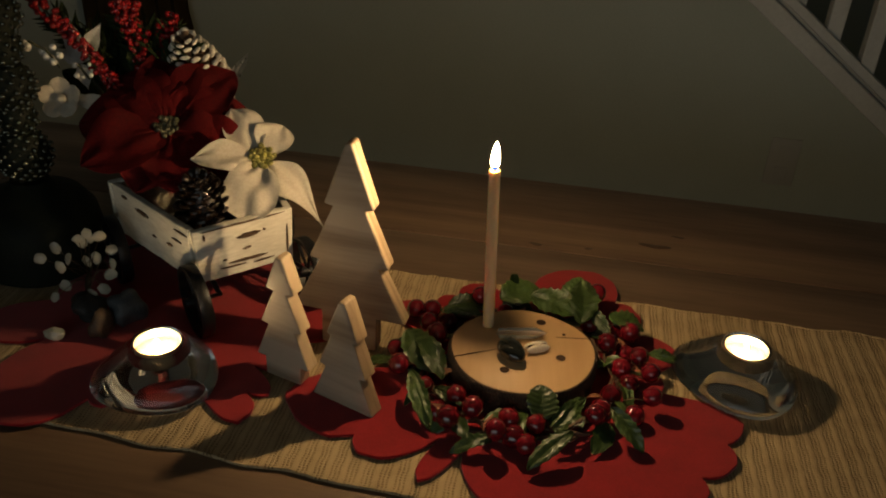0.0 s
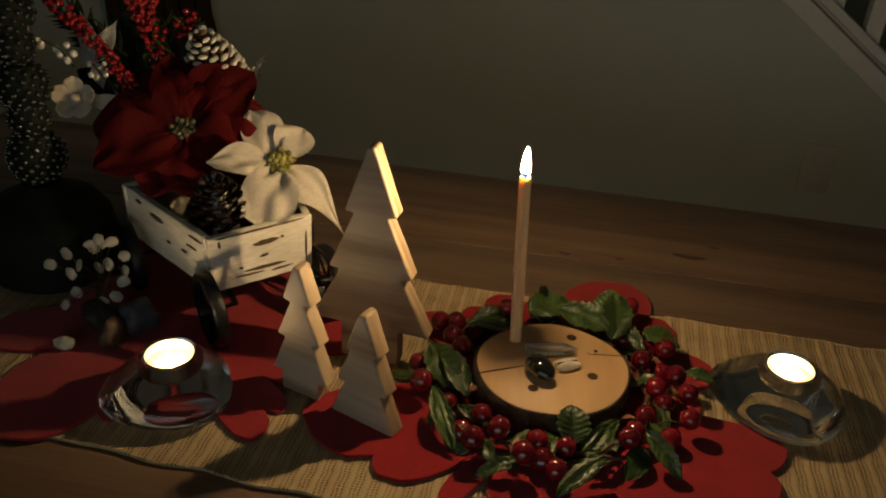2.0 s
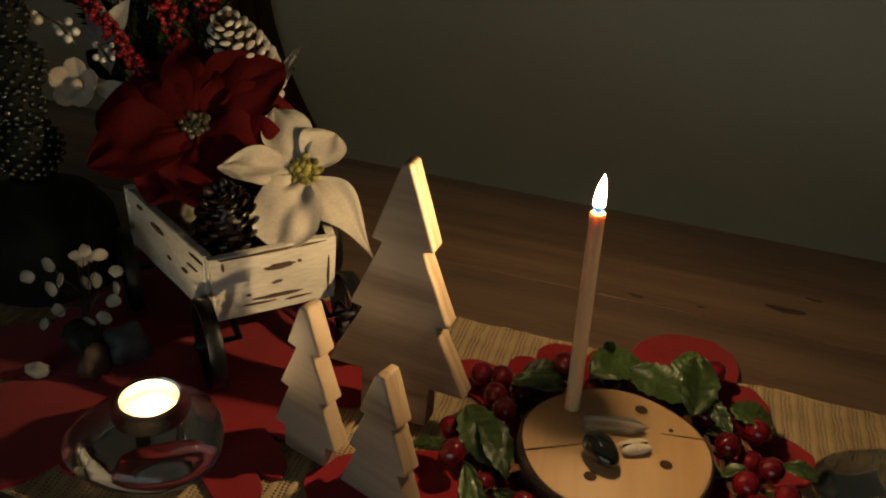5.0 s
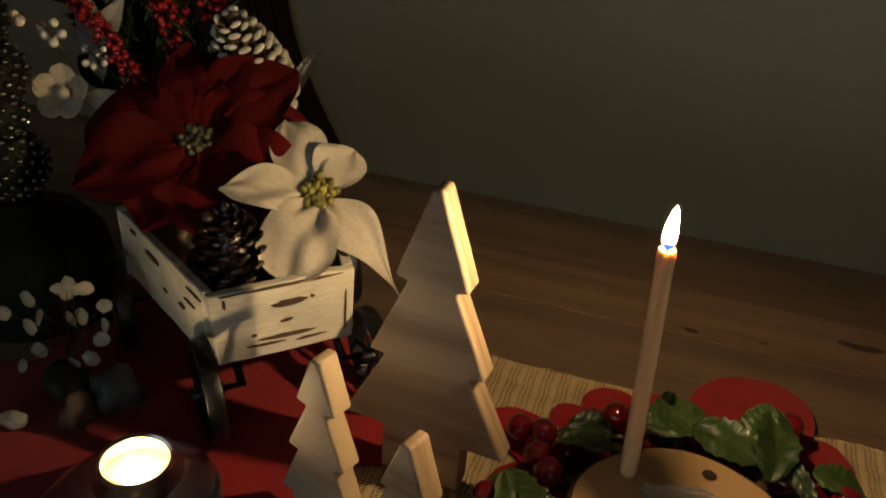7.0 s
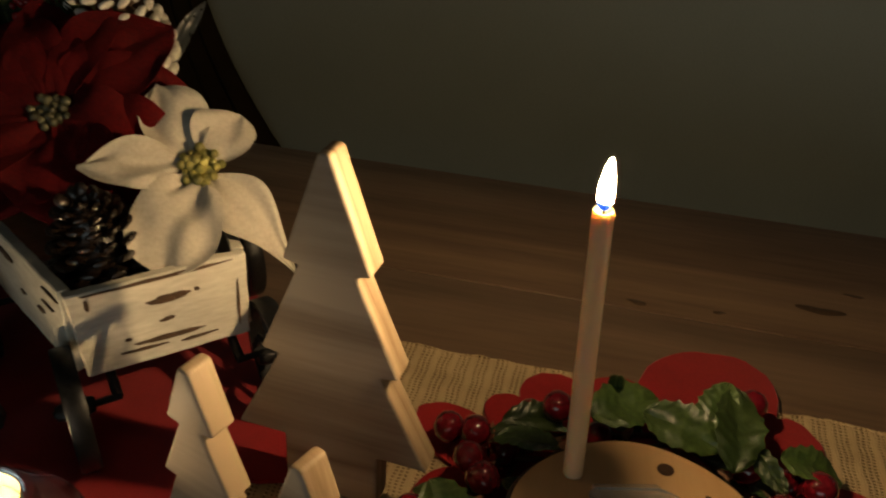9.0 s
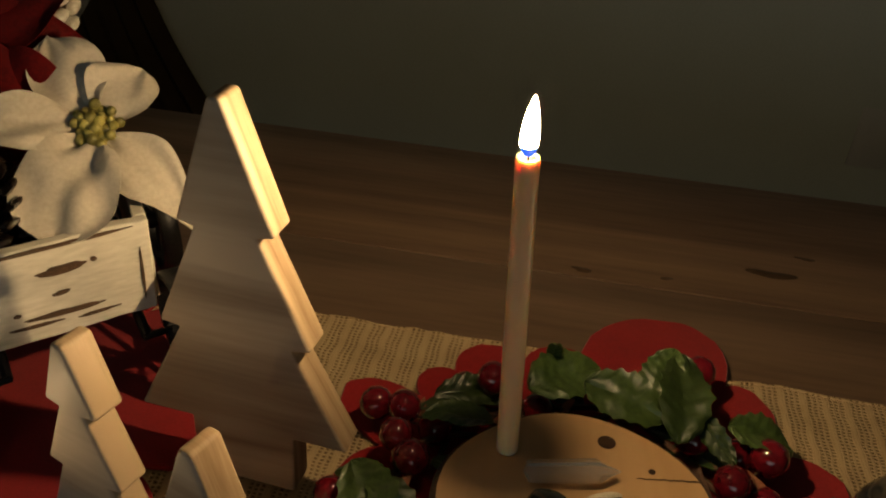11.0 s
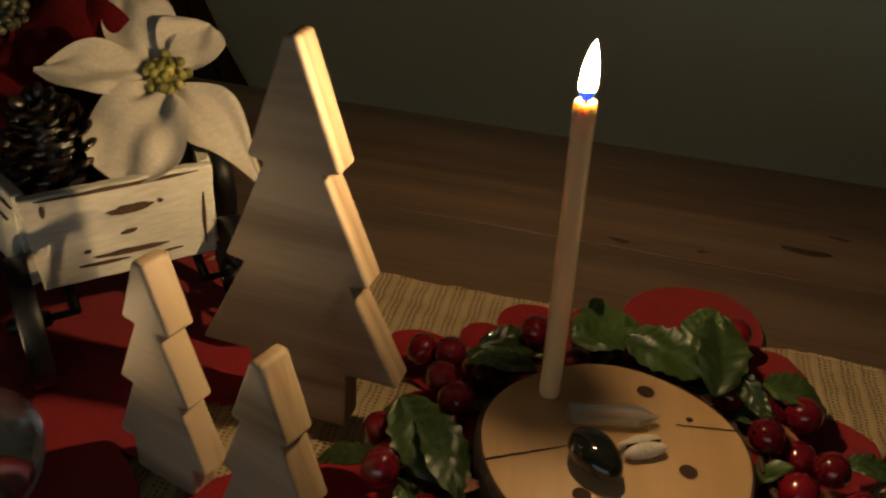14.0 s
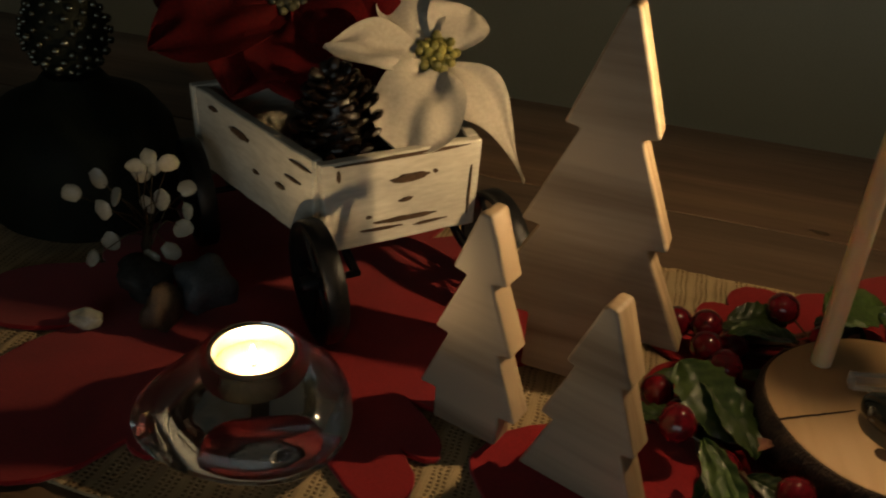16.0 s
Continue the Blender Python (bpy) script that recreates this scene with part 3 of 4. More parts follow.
# ---- glass tea-light holders ----
def tealight(x, y, z):
    t = thing("tea_light", "burning white tea light in a shiny tin cup", "tea light", pose(x, y, z), "tea lights")
    part("cup", lathe([(0, 0), (0.0182, 0), (0.0188, 0.001), (0.0190, 0.0165), (0.0193, 0.0168), (0.0193, 0.0172), (0.0187, 0.0172), (0.0185, 0.0015), (0, 0.0012)], 40), M_TIN, t)
    part("wax", lathe([(0, 0.002), (0.0183, 0.002), (0.0183, 0.0088), (0.017, 0.0081), (0, 0.0079)], 40), M_WAX, t)
    part("wick", tube([(0, 0, 0.0075), (0.0003, 0, 0.0115)], 0.0006, 6), M_WICK, t)
    flame(t, 0, 0, 0.0084, 0.0114, M_FLAME_TEA)
    return t


def holder(label, x, y, turn, rx, ry, h, ex, ey, deep):
    """A heavy glass pebble, egg-shaped in plan, that rises smoothly to a round well for a tea light at (ex, ey)."""
    bm = bmesh.new()
    well, n = 0.0206, 96
    rings = []

    def ring(f):
        rings.append([bm.verts.new(f(2 * math.pi * i / n)) for i in range(n)])

    def plan(a, s, k):
        """The egg outline at scale s, drawn by k towards the round mouth of the well."""
        egg = 1 - 0.14 * math.cos(a)
        px, py = s * rx * egg * math.cos(a), s * ry * egg * (1 + 0.22 * math.cos(a)) * math.sin(a)
        mouth = well + 0.0035
        return px + (ex + mouth * math.cos(a) - px) * k, py + (ey + mouth * math.sin(a) - py) * k

    for s, up, k in ((0.0, 0.0, 0), (0.50, 0.0, 0), (0.80, 0.0, 0), (0.86, 0.008, 0), (0.91, 0.035, 0), (0.955, 0.085, 0), (0.985, 0.15, 0), (1.0, 0.23, 0), (1.0, 0.31, 0.01), (0.99, 0.40, 0.05),
                     (0.975, 0.49, 0.12), (0.95, 0.58, 0.22), (0.92, 0.67, 0.35), (0.89, 0.76, 0.50), (0.86, 0.84, 0.66), (0.84, 0.91, 0.82), (0.82, 0.965, 0.94), (0.8, 0.992, 1.0)):
        ring(lambda a: (*plan(a, s, k), up * h))
    for r, z in ((well + 0.0016, h), (well + 0.0004, h - 0.0008), (well, h - 0.0022), (well, h - deep + 0.0012), (well - 0.0012, h - deep)):
        ring(lambda a: (ex + r * math.cos(a), ey + r * math.sin(a), z))
    for a, b in zip(rings, rings[1:]):
        for i in range(n):
            bm.faces.new((a[i], a[(i + 1) % n], b[(i + 1) % n], b[i]))
    bmesh.ops.remove_doubles(bm, verts=rings[0], dist=1e-5)
    bm.faces.new(rings[-1])
    bmesh.ops.recalc_face_normals(bm, faces=bm.faces)
    m = pose(x, y, 0.0070, 0, 0, turn)
    solo("glass_candle_holder", bm, M_GLASS, label, "candle holder", m=m, edge=50)
    c = m @ Vector((ex, ey, h - deep + 0.0004))
    return tealight(*c)


holder("clear heavy teardrop glass candle holder on red felt", -0.2025, 0.5905, 22, 0.0515, 0.0475, 0.0400, -0.0018, 0.0044, 0.0168)
holder("clear heavy oval glass candle holder on the burlap", 0.297, 0.643, -25, 0.0555, 0.0515, 0.0375, -0.0027, 0.0059, 0.0178)


# ---- wagon ----
LEAN = 2.0
WAGON = pose(-0.1955, 0.682, 0, 0, -LEAN, 35.5)     # x along the front board, y along the sides
wagon = thing("toy_wagon", "small white distressed wooden wagon with black iron wheels", "wagon", WAGON)
ZB, ZT, T = 0.0495, 0.1035, 0.007
PLAN = [(0.0, 0.0), (0.0965, 0.0), (0.112, 0.140), (-0.036, 0.142)]


def board(a, b, z0, z1, thick, taper=0.0, wave=0.0012, n=14):
    """A worn board from plan point a to b, its outside to the right of a-b, drawn in by taper at the foot, with an uneven upper edge."""
    a, b = Vector((*a, 0)), Vector((*b, 0))
    d = (b - a).normalized()
    side = Vector((-d.y, d.x, 0))
    mid = (a + b) / 2
    bm = bmesh.new()
    rings = []
    for i in range(n + 1):
        p = a.lerp(b, i / n)
        foot = mid + (p - mid) * (1 - taper)
        top = z1 + wave * noise.noise((p.x * 70, p.y * 70, z1 * 9))
        low = z0 + wave * 0.8 * noise.noise((p.x * 60, p.y * 60, 5))
        out = 0.0004 * noise.noise((p.x * 90, p.y * 90, 2))
        rings.append([bm.verts.new(q) for q in (foot + side * out + Vector((0, 0, low)), p + side * out + Vector((0, 0, top)),
                                                 p + side * thick + Vector((0, 0, top - 0.0004)), foot + side * thick + Vector((0, 0, low)))])
    for r, q in zip(rings, rings[1:]):
        for k in range(4):
            bm.faces.new((r[k], r[(k + 1) % 4], q[(k + 1) % 4], q[k]))
    bm.faces.new(rings[0])
    bm.faces.new(rings[-1])
    bmesh.ops.recalc_face_normals(bm, faces=bm.faces)
    bmesh.ops.bevel(bm, geom=[e for e in bm.edges if e.calc_face_angle(0) > 0.6], offset=0.0008, segments=1, affect="EDGES")
    return bm


def inset(p, q, k=T):
    v = (Vector(q) - Vector(p)).normalized()
    return tuple(Vector(p) + v * k), tuple(Vector(q) - v * k)


front = part("front_board", board(PLAN[0], PLAN[1], ZB, ZT, T, 0.06), M_CRATE, wagon)
sidel = part("side_board", board(*inset(PLAN[3], PLAN[0]), ZB, ZT, T, 0.02), M_CRATE, wagon)
part("side_board", board(*inset(PLAN[1], PLAN[2]), ZB, ZT, T, 0.02), M_CRATE, wagon)
part("back_board", board(PLAN[2], PLAN[3], ZB, ZT, T), M_CRATE, wagon)
part("floor_board", box(0.006, 0.008, ZB + 0.003, 0.092, 0.130, ZB + 0.009, 0.0008), M_CRATE, wagon)


def gouge(length, height, seed):
    """A worn place: a ragged long patch in the x, z plane, a hair proud."""
    n = 26
    pts = []
    for i in range(n):
        a = 2 * math.pi * i / n
        k = 1 + 0.3 * noise.noise((math.cos(a) * 2.2 + seed, math.sin(a) * 2.2, seed)) + 0.14 * noise.noise((math.cos(a) * 7, math.sin(a) * 7, seed))
        pts.append((length / 2 * math.cos(a) * k, height / 2 * math.sin(a) * k))
    bm = prism(pts, 0, 0.0010)
    bmesh.ops.triangulate(bm, faces=bm.faces[:])
    bm.transform(Matrix.Rotation(radians(90), 4, "X"))
    return bm


for gx, gz, ln, ht, tilt in ((0.0515, 0.0875, 0.022, 0.0050, -2), (0.0670, 0.0890, 0.0032, 0.0024, 0), (0.0490, 0.0745, 0.0085, 0.0024, -6), (0.0490, 0.0628, 0.037, 0.0030, 1),
                             (0.0340, 0.0590, 0.026, 0.0016, 2), (0.0640, 0.0575, 0.020, 0.0016, -2), (0.0270, 0.0675, 0.0035, 0.0020, 0), (0.0480, 0.1014, 0.078, 0.0020, 0),
                             (0.0100, 0.0955, 0.0022, 0.0070, 0), (0.0890, 0.0720, 0.0016, 0.030, 3)):
    part("worn_patch", gouge(ln, ht, gx * 100), M_BARE, front, place=pose(gx, 0.0001, gz, 0, tilt, 0))
for gy, gz, ln, ht, tilt in ((0.026, 0.085, 0.015, 0.0018, 0), (0.040, 0.075, 0.009, 0.0030, 0), (0.018, 0.0965, 0.020, 0.0018, 0), (0.082, 0.091, 0.022, 0.0045, 3), (0.112, 0.0965, 0.010, 0.0032, 0), (0.066, 0.073, 0.007, 0.0022, 0)):
    part("worn_patch", gouge(ln, ht, gy * 100), M_BARE, sidel, place=pose(-0.036 * gy / 0.142 - 0.0001, gy, gz, 0, tilt, -75.8))


def wheel(x, y, r=0.0345):
    ob = part("wheel", lathe([(r - 0.0045, -0.0055), (r - 0.0008, -0.0055), (r, -0.0045), (r, 0.0045), (r - 0.0008, 0.0055), (r - 0.0045, 0.0055), (r - 0.0045, -0.0055)], 44), M_IRON, wagon,
              "black iron spoked wheel", place=pose(x, y, r + 0.0067 - x * math.tan(radians(LEAN)), 0, 90, 0))
    for k in range(3):
        part("spoke", tube([((r - 0.004) * math.cos(a), (r - 0.004) * math.sin(a), 0) for a in (k * math.pi / 3 + 0.3, k * math.pi / 3 + math.pi + 0.3)], 0.0016, 6), M_IRON, ob)
    part("hub", lathe([(0, -0.010), (0.004, -0.010), (0.005, -0.006), (0.005, 0.006), (0.004, 0.010), (0, 0.010)], 16), M_IRON, ob)


for wy, xl, xr in ((-0.012, -0.0075, 0.103), (0.112, -0.044, 0.124)):
    for wx in (xl, xr):
        wheel(wx, wy)
    for xa, xb in ((xl - 0.011, xl + 0.024), (xr - 0.022, xr + 0.011)):
        part("axle", tube([(xa, wy, 0.0412), (xb, wy, 0.0412)], 0.0020, 8), M_IRON, wagon)
    for wx in (xl + 0.022, xr - 0.020):
        part("axle_strap", tube([(wx, wy, 0.0412), (wx, wy + 0.010, 0.044), (wx, wy + 0.022, ZB), (wx, wy + 0.034, ZB + 0.002)], 0.0028, 8), M_IRON, wagon)


# ---- leaves and petals ----
def blade(length, width, tip=1.6, wide=0.45, cup=0.15, curl=0.2, fold=0.15, teeth=0, tooth=0.1, n=12, m=6, thick=0.0005, seed=0.0, ripple=0.0, vein=0.0):
    """A leaf or petal along +x, its face up: wide at `wide` of its length, folded along the middle, curling down at the tip."""
    bm = bmesh.new()
    rows = []
    for i in range(n + 1):
        u = i / n
        fa = 0.75
        fb = fa * (1 - wide) / wide * 1.0
        w = (u ** fa * (1 - u) ** fb) / (wide ** fa * (1 - wide) ** fb) if 0 < u < 1 else 0.0
        w = max(w ** (1.6 / tip), 0.03)
        if teeth:
            w *= 1 - tooth * abs(math.sin(u * math.pi * teeth))
        row = []
        for j in range(-m, m + 1):
            v = j / m
            y = v * w * width / 2
            z = fold * abs(y) + cup * length * math.sin(math.pi * u) * 0.3 - curl * length * u * u
            z += ripple * length * noise.noise((u * 3 + seed, v * 2.0, seed)) + ripple * 0.5 * length * abs(v) * math.sin(u * 9 + seed)
            z += vein * math.sin(2 * math.pi * (u * 7 - abs(v) * 1.2)) * min(1, 3 * abs(v)) - (vein * 1.5 if j == 0 else 0)
            row.append(bm.verts.new((u * length, y, z)))
        rows.append(row)
    for a, b in zip(rows, rows[1:]):
        for k in range(2 * m):
            bm.faces.new((a[k], b[k], b[k + 1], a[k + 1]))
    g = bmesh.ops.extrude_face_region(bm, geom=bm.faces[:])
    bmesh.ops.translate(bm, verts=[v for v in g["geom"] if isinstance(v, bmesh.types.BMVert)], vec=(0, 0, thick))
    bmesh.ops.recalc_face_normals(bm, faces=bm.faces)
    return bm


def ball(r, seg=14, rings=9):
    bm = bmesh.new()
    bmesh.ops.create_uvsphere(bm, u_segments=seg, v_segments=rings, radius=r)
    return bm


def facing(centre, normal, up=(0, 0, 1)):
    """A pose whose z is the normal, whose y leans to up."""
    z = Vector(normal).normalized()
    x = Vector(up).cross(z).normalized()
    y = z.cross(x)
    return Matrix.Translation(centre) @ Matrix((x, y, z)).transposed().to_4x4()


rnd = random.Random(5)


def flower(name, label, at, normal, petals, material, heart, heart_r, count, heart_label):
    """petals: (angle, length, width, lift, curl)."""
    f = thing(name, label, "flower", facing(at, normal))
    for k, (a, ln, wd, lift, curl, *form) in enumerate(petals):
        tip, wide, ripple = form or (1.45, 0.50, 0.06)
        bm = blade(ln, wd, tip, wide, 0.25, curl, 0.16, seed=k * 3.7 + ln * 50, ripple=ripple, n=20, m=8)
        part("petal", bm, material, f, matrix=pose(0, 0, 0.002 * (k % 3), 0, 0, a) @ pose(0.004, 0, 0, 0, -lift, 0))
    for k in range(count):
        a, r = k * 2.4, heart_r * math.sqrt((k + 0.5) / count)
        bm = ball(0.0026 + 0.0009 * rnd.random(), 8, 6)
        part("stamen", bm, heart, f, heart_label, Matrix.Translation((r * math.cos(a), r * math.sin(a), 0.008 + 0.004 * rnd.random() - r * 0.2)))
    part("stem", tube([(0, 0, 0.0), (0.002, -0.004, -0.02), (0.004, -0.012, -0.05)], 0.0016, 6), M_STEM, f)
    return f


flower("white_poinsettia", "white fabric poinsettia with green-gold stamens, in the wagon", (-0.155, 0.772, 0.136), (0.16, -0.60, 0.78),
       [(184, 0.063, 0.033, 20, 0.06, 1.1, 0.5, 0.08), (115, 0.058, 0.040, 4, 0.08, 1.25, 0.54, 0.09), (58, 0.037, 0.038, 10, 0.18, 1.5, 0.58, 0.10),
        (-46, 0.070, 0.036, 10, 0.72, 0.85, 0.40, 0.08), (-108, 0.064, 0.052, 16, 0.24, 1.7, 0.62, 0.09)],
       M_WPETAL, M_STAMEN, 0.012, 24, "green-gold beaded stamen")
flower("red_poinsettia", "large deep red velvet poinsettia, in the wagon", (-0.248, 0.788, 0.154), (0.08, -0.66, 0.75),
       [(k * 40 + 12, 0.080 + 0.006 * (k % 3) - (0.010 if k in (5, 6, 7) else 0), 0.066, (12 if k in (5, 6, 7) else 2 + 4 * (k % 2)), (0.08 if k in (5, 6, 7) else 0.25)) for k in range(9)] + [(k * 60 + 40, 0.056, 0.048, 13, 0.22) for k in range(6)],
       M_RPETAL, M_STAMEN_DARK, 0.011, 18, "dark green and gold stamen")


# ---- pine cones ----
def pinecone(label, at, axis, length, radius, body, tip):
    c = thing("pine_cone", label, "pine cone", facing(at, axis, (0.2, 1, 0.1)))
    part("core", lathe([(0, 0), (radius * 0.45, length * 0.1), (radius * 0.5, length * 0.4), (radius * 0.25, length * 0.85), (0, length * 0.95)], 12), body, c)
    n = 96
    for k in range(n):
        u = (k + 0.5) / n
        a = k * 2.39996
        r = radius * (math.sin(math.pi * (0.12 + 0.80 * u) ** 0.8) ** 0.75) * (1 - 0.25 * u)
        size = 0.0125 * (1 - 0.5 * u) * radius / 0.03
        z = length * u
        bm = lathe([(0, 0.0), (0.45, 0.15), (0.62, 0.55), (0.42, 0.9), (0, 1.0)], 8)
        bm.transform(Matrix.Diagonal((size * 0.35, size * 0.85, size * 1.15, 1)))
        m = pose(0, 0, z, 0, 0, math.degrees(a)) @ Matrix.Translation((r * 0.55, 0, 0)) @ pose(0, 0, 0, 0, 84 - 42 * u, 0)
        s = part("scale", bm, body, c, matrix=m)
        cap = lathe([(0, -0.25), (0.66, -0.10), (0.62, 0.15), (0.40, 0.34), (0, 0.44)], 8)
        cap.transform(Matrix.Diagonal((size * 0.40, size * 0.85, size * 0.9, 1)))
        if tip:
            part("snow_tip", cap, tip, s, "whitened tip of the scale", m @ Matrix.Translation((0, 0, size * 0.85)))
    return c


pinecone("brown pine cone with frosted white scale tips, above the poinsettias", (-0.236, 0.878, 0.156), (-0.10, -0.42, 0.90), 0.078, 0.036, M_CONE, M_FROST)
pinecone("dark brown glossy pine cone lying in the wagon", (-0.196, 0.735, 0.080), (-0.10, -0.30, 0.95), 0.062, 0.036, M_CONE_DARK, None)

# ---- filler in the wagon ----
filler = thing("moss_filler", "dark green moss and twigs filling the wagon", "moss", WAGON, kind="")
bm = bmesh.new()
for k in range(420):
    x, y = 0.028 + 0.052 * rnd.random(), 0.036 + 0.066 * rnd.random()
    b = blade(0.010 + 0.010 * rnd.random(), 0.003, n=3, m=1, thick=0.0003)
    b.transform(pose(x, y, 0.054 + 0.036 * rnd.random(), rnd.uniform(-40, 40), rnd.uniform(-80, 20), rnd.uniform(0, 360)))
    tmp = bpy.data.meshes.new("tmp")
    b.to_mesh(tmp)
    b.free()
    bm.from_mesh(tmp)
    bpy.data.meshes.remove(tmp)
part("moss", bm, M_MOSS, filler)
part("moss_bed", lathe([(0, 0.055), (0.040, 0.056), (0.034, 0.074), (0, 0.082)], 20), M_MOSS, filler, matrix=Matrix.Translation((0.053, 0.073, 0)))


# ---- berry sprays, star, small flower, pearls ----
def spray(label, points, spread, count, r, material, twig):
    s = thing("berry_spray", label, "berry spray", pose(0, 0, 0))
    pts = [Vector(p) for p in points]
    part("twig", tube(pts, 0.0012, 6), twig, s)
    base = mesh("berry", ball(r, 9, 6), material)
    for k in range(count):
        u = (k + 0.5) / count * (len(pts) - 1)
        i = min(int(u), len(pts) - 2)
        p = pts[i].lerp(pts[i + 1], u - i)
        v = Vector((rnd.gauss(0, 1), rnd.gauss(0, 1), rnd.gauss(0, 1))).normalized() * spread * (0.6 + 0.5 * rnd.random())
        ob = new("berry", base)
        ob.parent = s
        ob.location = p + v
        ob.scale = [rnd.uniform(0.75, 1.1)] * 3
    return s


spray("spray of tiny shiny red berries in the arrangement", [(-0.292, 0.815, 0.165), (-0.325, 0.822, 0.205), (-0.365, 0.83, 0.245), (-0.40, 0.84, 0.275)], 0.0075, 190, 0.0030, M_TINYRED, M_STEM)
spray("spray of tiny shiny red berries in the arrangement", [(-0.283, 0.850, 0.185), (-0.290, 0.850, 0.215), (-0.296, 0.848, 0.243), (-0.302, 0.846, 0.262)], 0.012, 170, 0.0030, M_TINYRED, M_STEM)
spray("spray of tiny shiny red berries in the arrangement", [(-0.275, 0.858, 0.19), (-0.268, 0.862, 0.220), (-0.262, 0.862, 0.240)], 0.010, 100, 0.0030, M_TINYRED, M_STEM)
spray("small cluster of pearl-white beads on a stem", [(-0.350, 0.800, 0.205), (-0.358, 0.796, 0.222), (-0.372, 0.792, 0.232)], 0.009, 9, 0.0040, M_PEARL, M_STEM)
spray("small cluster of silver beads on a stem", [(-0.330, 0.815, 0.190), (-0.340, 0.815, 0.205)], 0.010, 7, 0.0026, M_PEARL, M_STEM)

star = thing("glitter_leaf", "silver glitter leaf with pointed lobes, in the arrangement", "leaf", facing((-0.344, 0.832, 0.200), (0.2, -0.9, 0.35)))
for a, ln, wd in ((104, 0.048, 0.018), (62, 0.044, 0.018), (150, 0.024, 0.012), (-80, 0.026, 0.014)):
    part("lobe", blade(ln, wd, 1.2, 0.4, 0.1, 0.05, 0.2, seed=a), M_SILVER, star, matrix=pose(0, 0, 0, 0, 0, a))
part("stem", tube([(0, 0, 0), (0.010, -0.02, -0.01), (0.03, -0.045, -0.02)], 0.0012, 6), M_STEM, star)

sheer = thing("sheer_leaf", "translucent silver leaf sticking out beside the pine cone", "leaf", facing((-0.230, 0.895, 0.140), (0.1, -0.9, 0.4)))
part("blade", blade(0.066, 0.012, 1.4, 0.50, 0.2, 0.05, 0.25, seed=2.0, ripple=0.03), M_SHEER, sheer, matrix=pose(0, 0, 0, 0, 0, 62))
part("stem", tube([(0, 0, 0), (-0.008, -0.02, -0.01), (-0.02, -0.045, -0.02)], 0.001, 6), M_STEM, sheer)

bell = thing("white_flower", "small white fabric flower on a stem beside the poinsettia", "flower", facing((-0.354, 0.803, 0.172), (0.10, -0.85, 0.45)))
for k in range(5):
    part("petal", blade(0.021, 0.018, 1.6, 0.6, 0.1, -0.1, 0.15, seed=k, ripple=0.04), M_WPETAL, bell, matrix=pose(0, 0, 0, 0, 0, k * 72 + 20) @ pose(0.003, 0, 0, 0, -28, 0))
part("heart", ball(0.005), M_WPETAL, bell, matrix=Matrix.Translation((0, 0, 0.006)))
part("leaf", blade(0.045, 0.016, 1.3, 0.4, 0.1, 0.05, 0.2), M_WPETAL, bell, "pale silvery leaf", pose(0.01, 0, -0.004, 0, 0, -5))

# ---- dark branches behind the flowers ----
twigs = thing("dark_foliage", "dark green artificial fir twigs behind the flowers", "foliage", pose(0, 0, 0))
for k in range(13):
    bm = bmesh.new()
    p0 = Vector((-0.27 + 0.02 * rnd.random(), 0.83 + 0.02 * rnd.random(), 0.11))
    p1 = Vector((-0.375 + 0.011 * k, 0.845 + 0.025 * rnd.random(), 0.195 + 0.045 * rnd.random()))
    for q in range(110):
        p = p0.lerp(p1, rnd.random())
        b = blade(0.024, 0.0034, n=3, m=1, thick=0.0003)
        b.transform(Matrix.Translation(p) @ (p1 - p0).to_track_quat("X", "Z").to_matrix().to_4x4() @ pose(0, 0, 0, rnd.uniform(0, 360), 0, 0) @ pose(0, 0, 0, 0, 0, 45))
        tmp = bpy.data.meshes.new("tmp")
        b.to_mesh(tmp)
        b.free()
        bm.from_mesh(tmp)
        bpy.data.meshes.remove(tmp)
    part("twig", bm, M_MOSS, twigs)
for k in range(9):
    part("broad_leaf", blade(0.05, 0.024, 1.5, 0.45, 0.1, 0.2, 0.2, seed=k * 2.0, ripple=0.04), M_MOSS, twigs,
         place=pose(-0.335 + 0.008 * k, 0.838 + 0.012 * rnd.random(), 0.165 + 0.012 * (k % 3), 60, 0, 0) @ pose(0, 0, 0, rnd.uniform(-30, 30), 0, 150 - 14 * k))

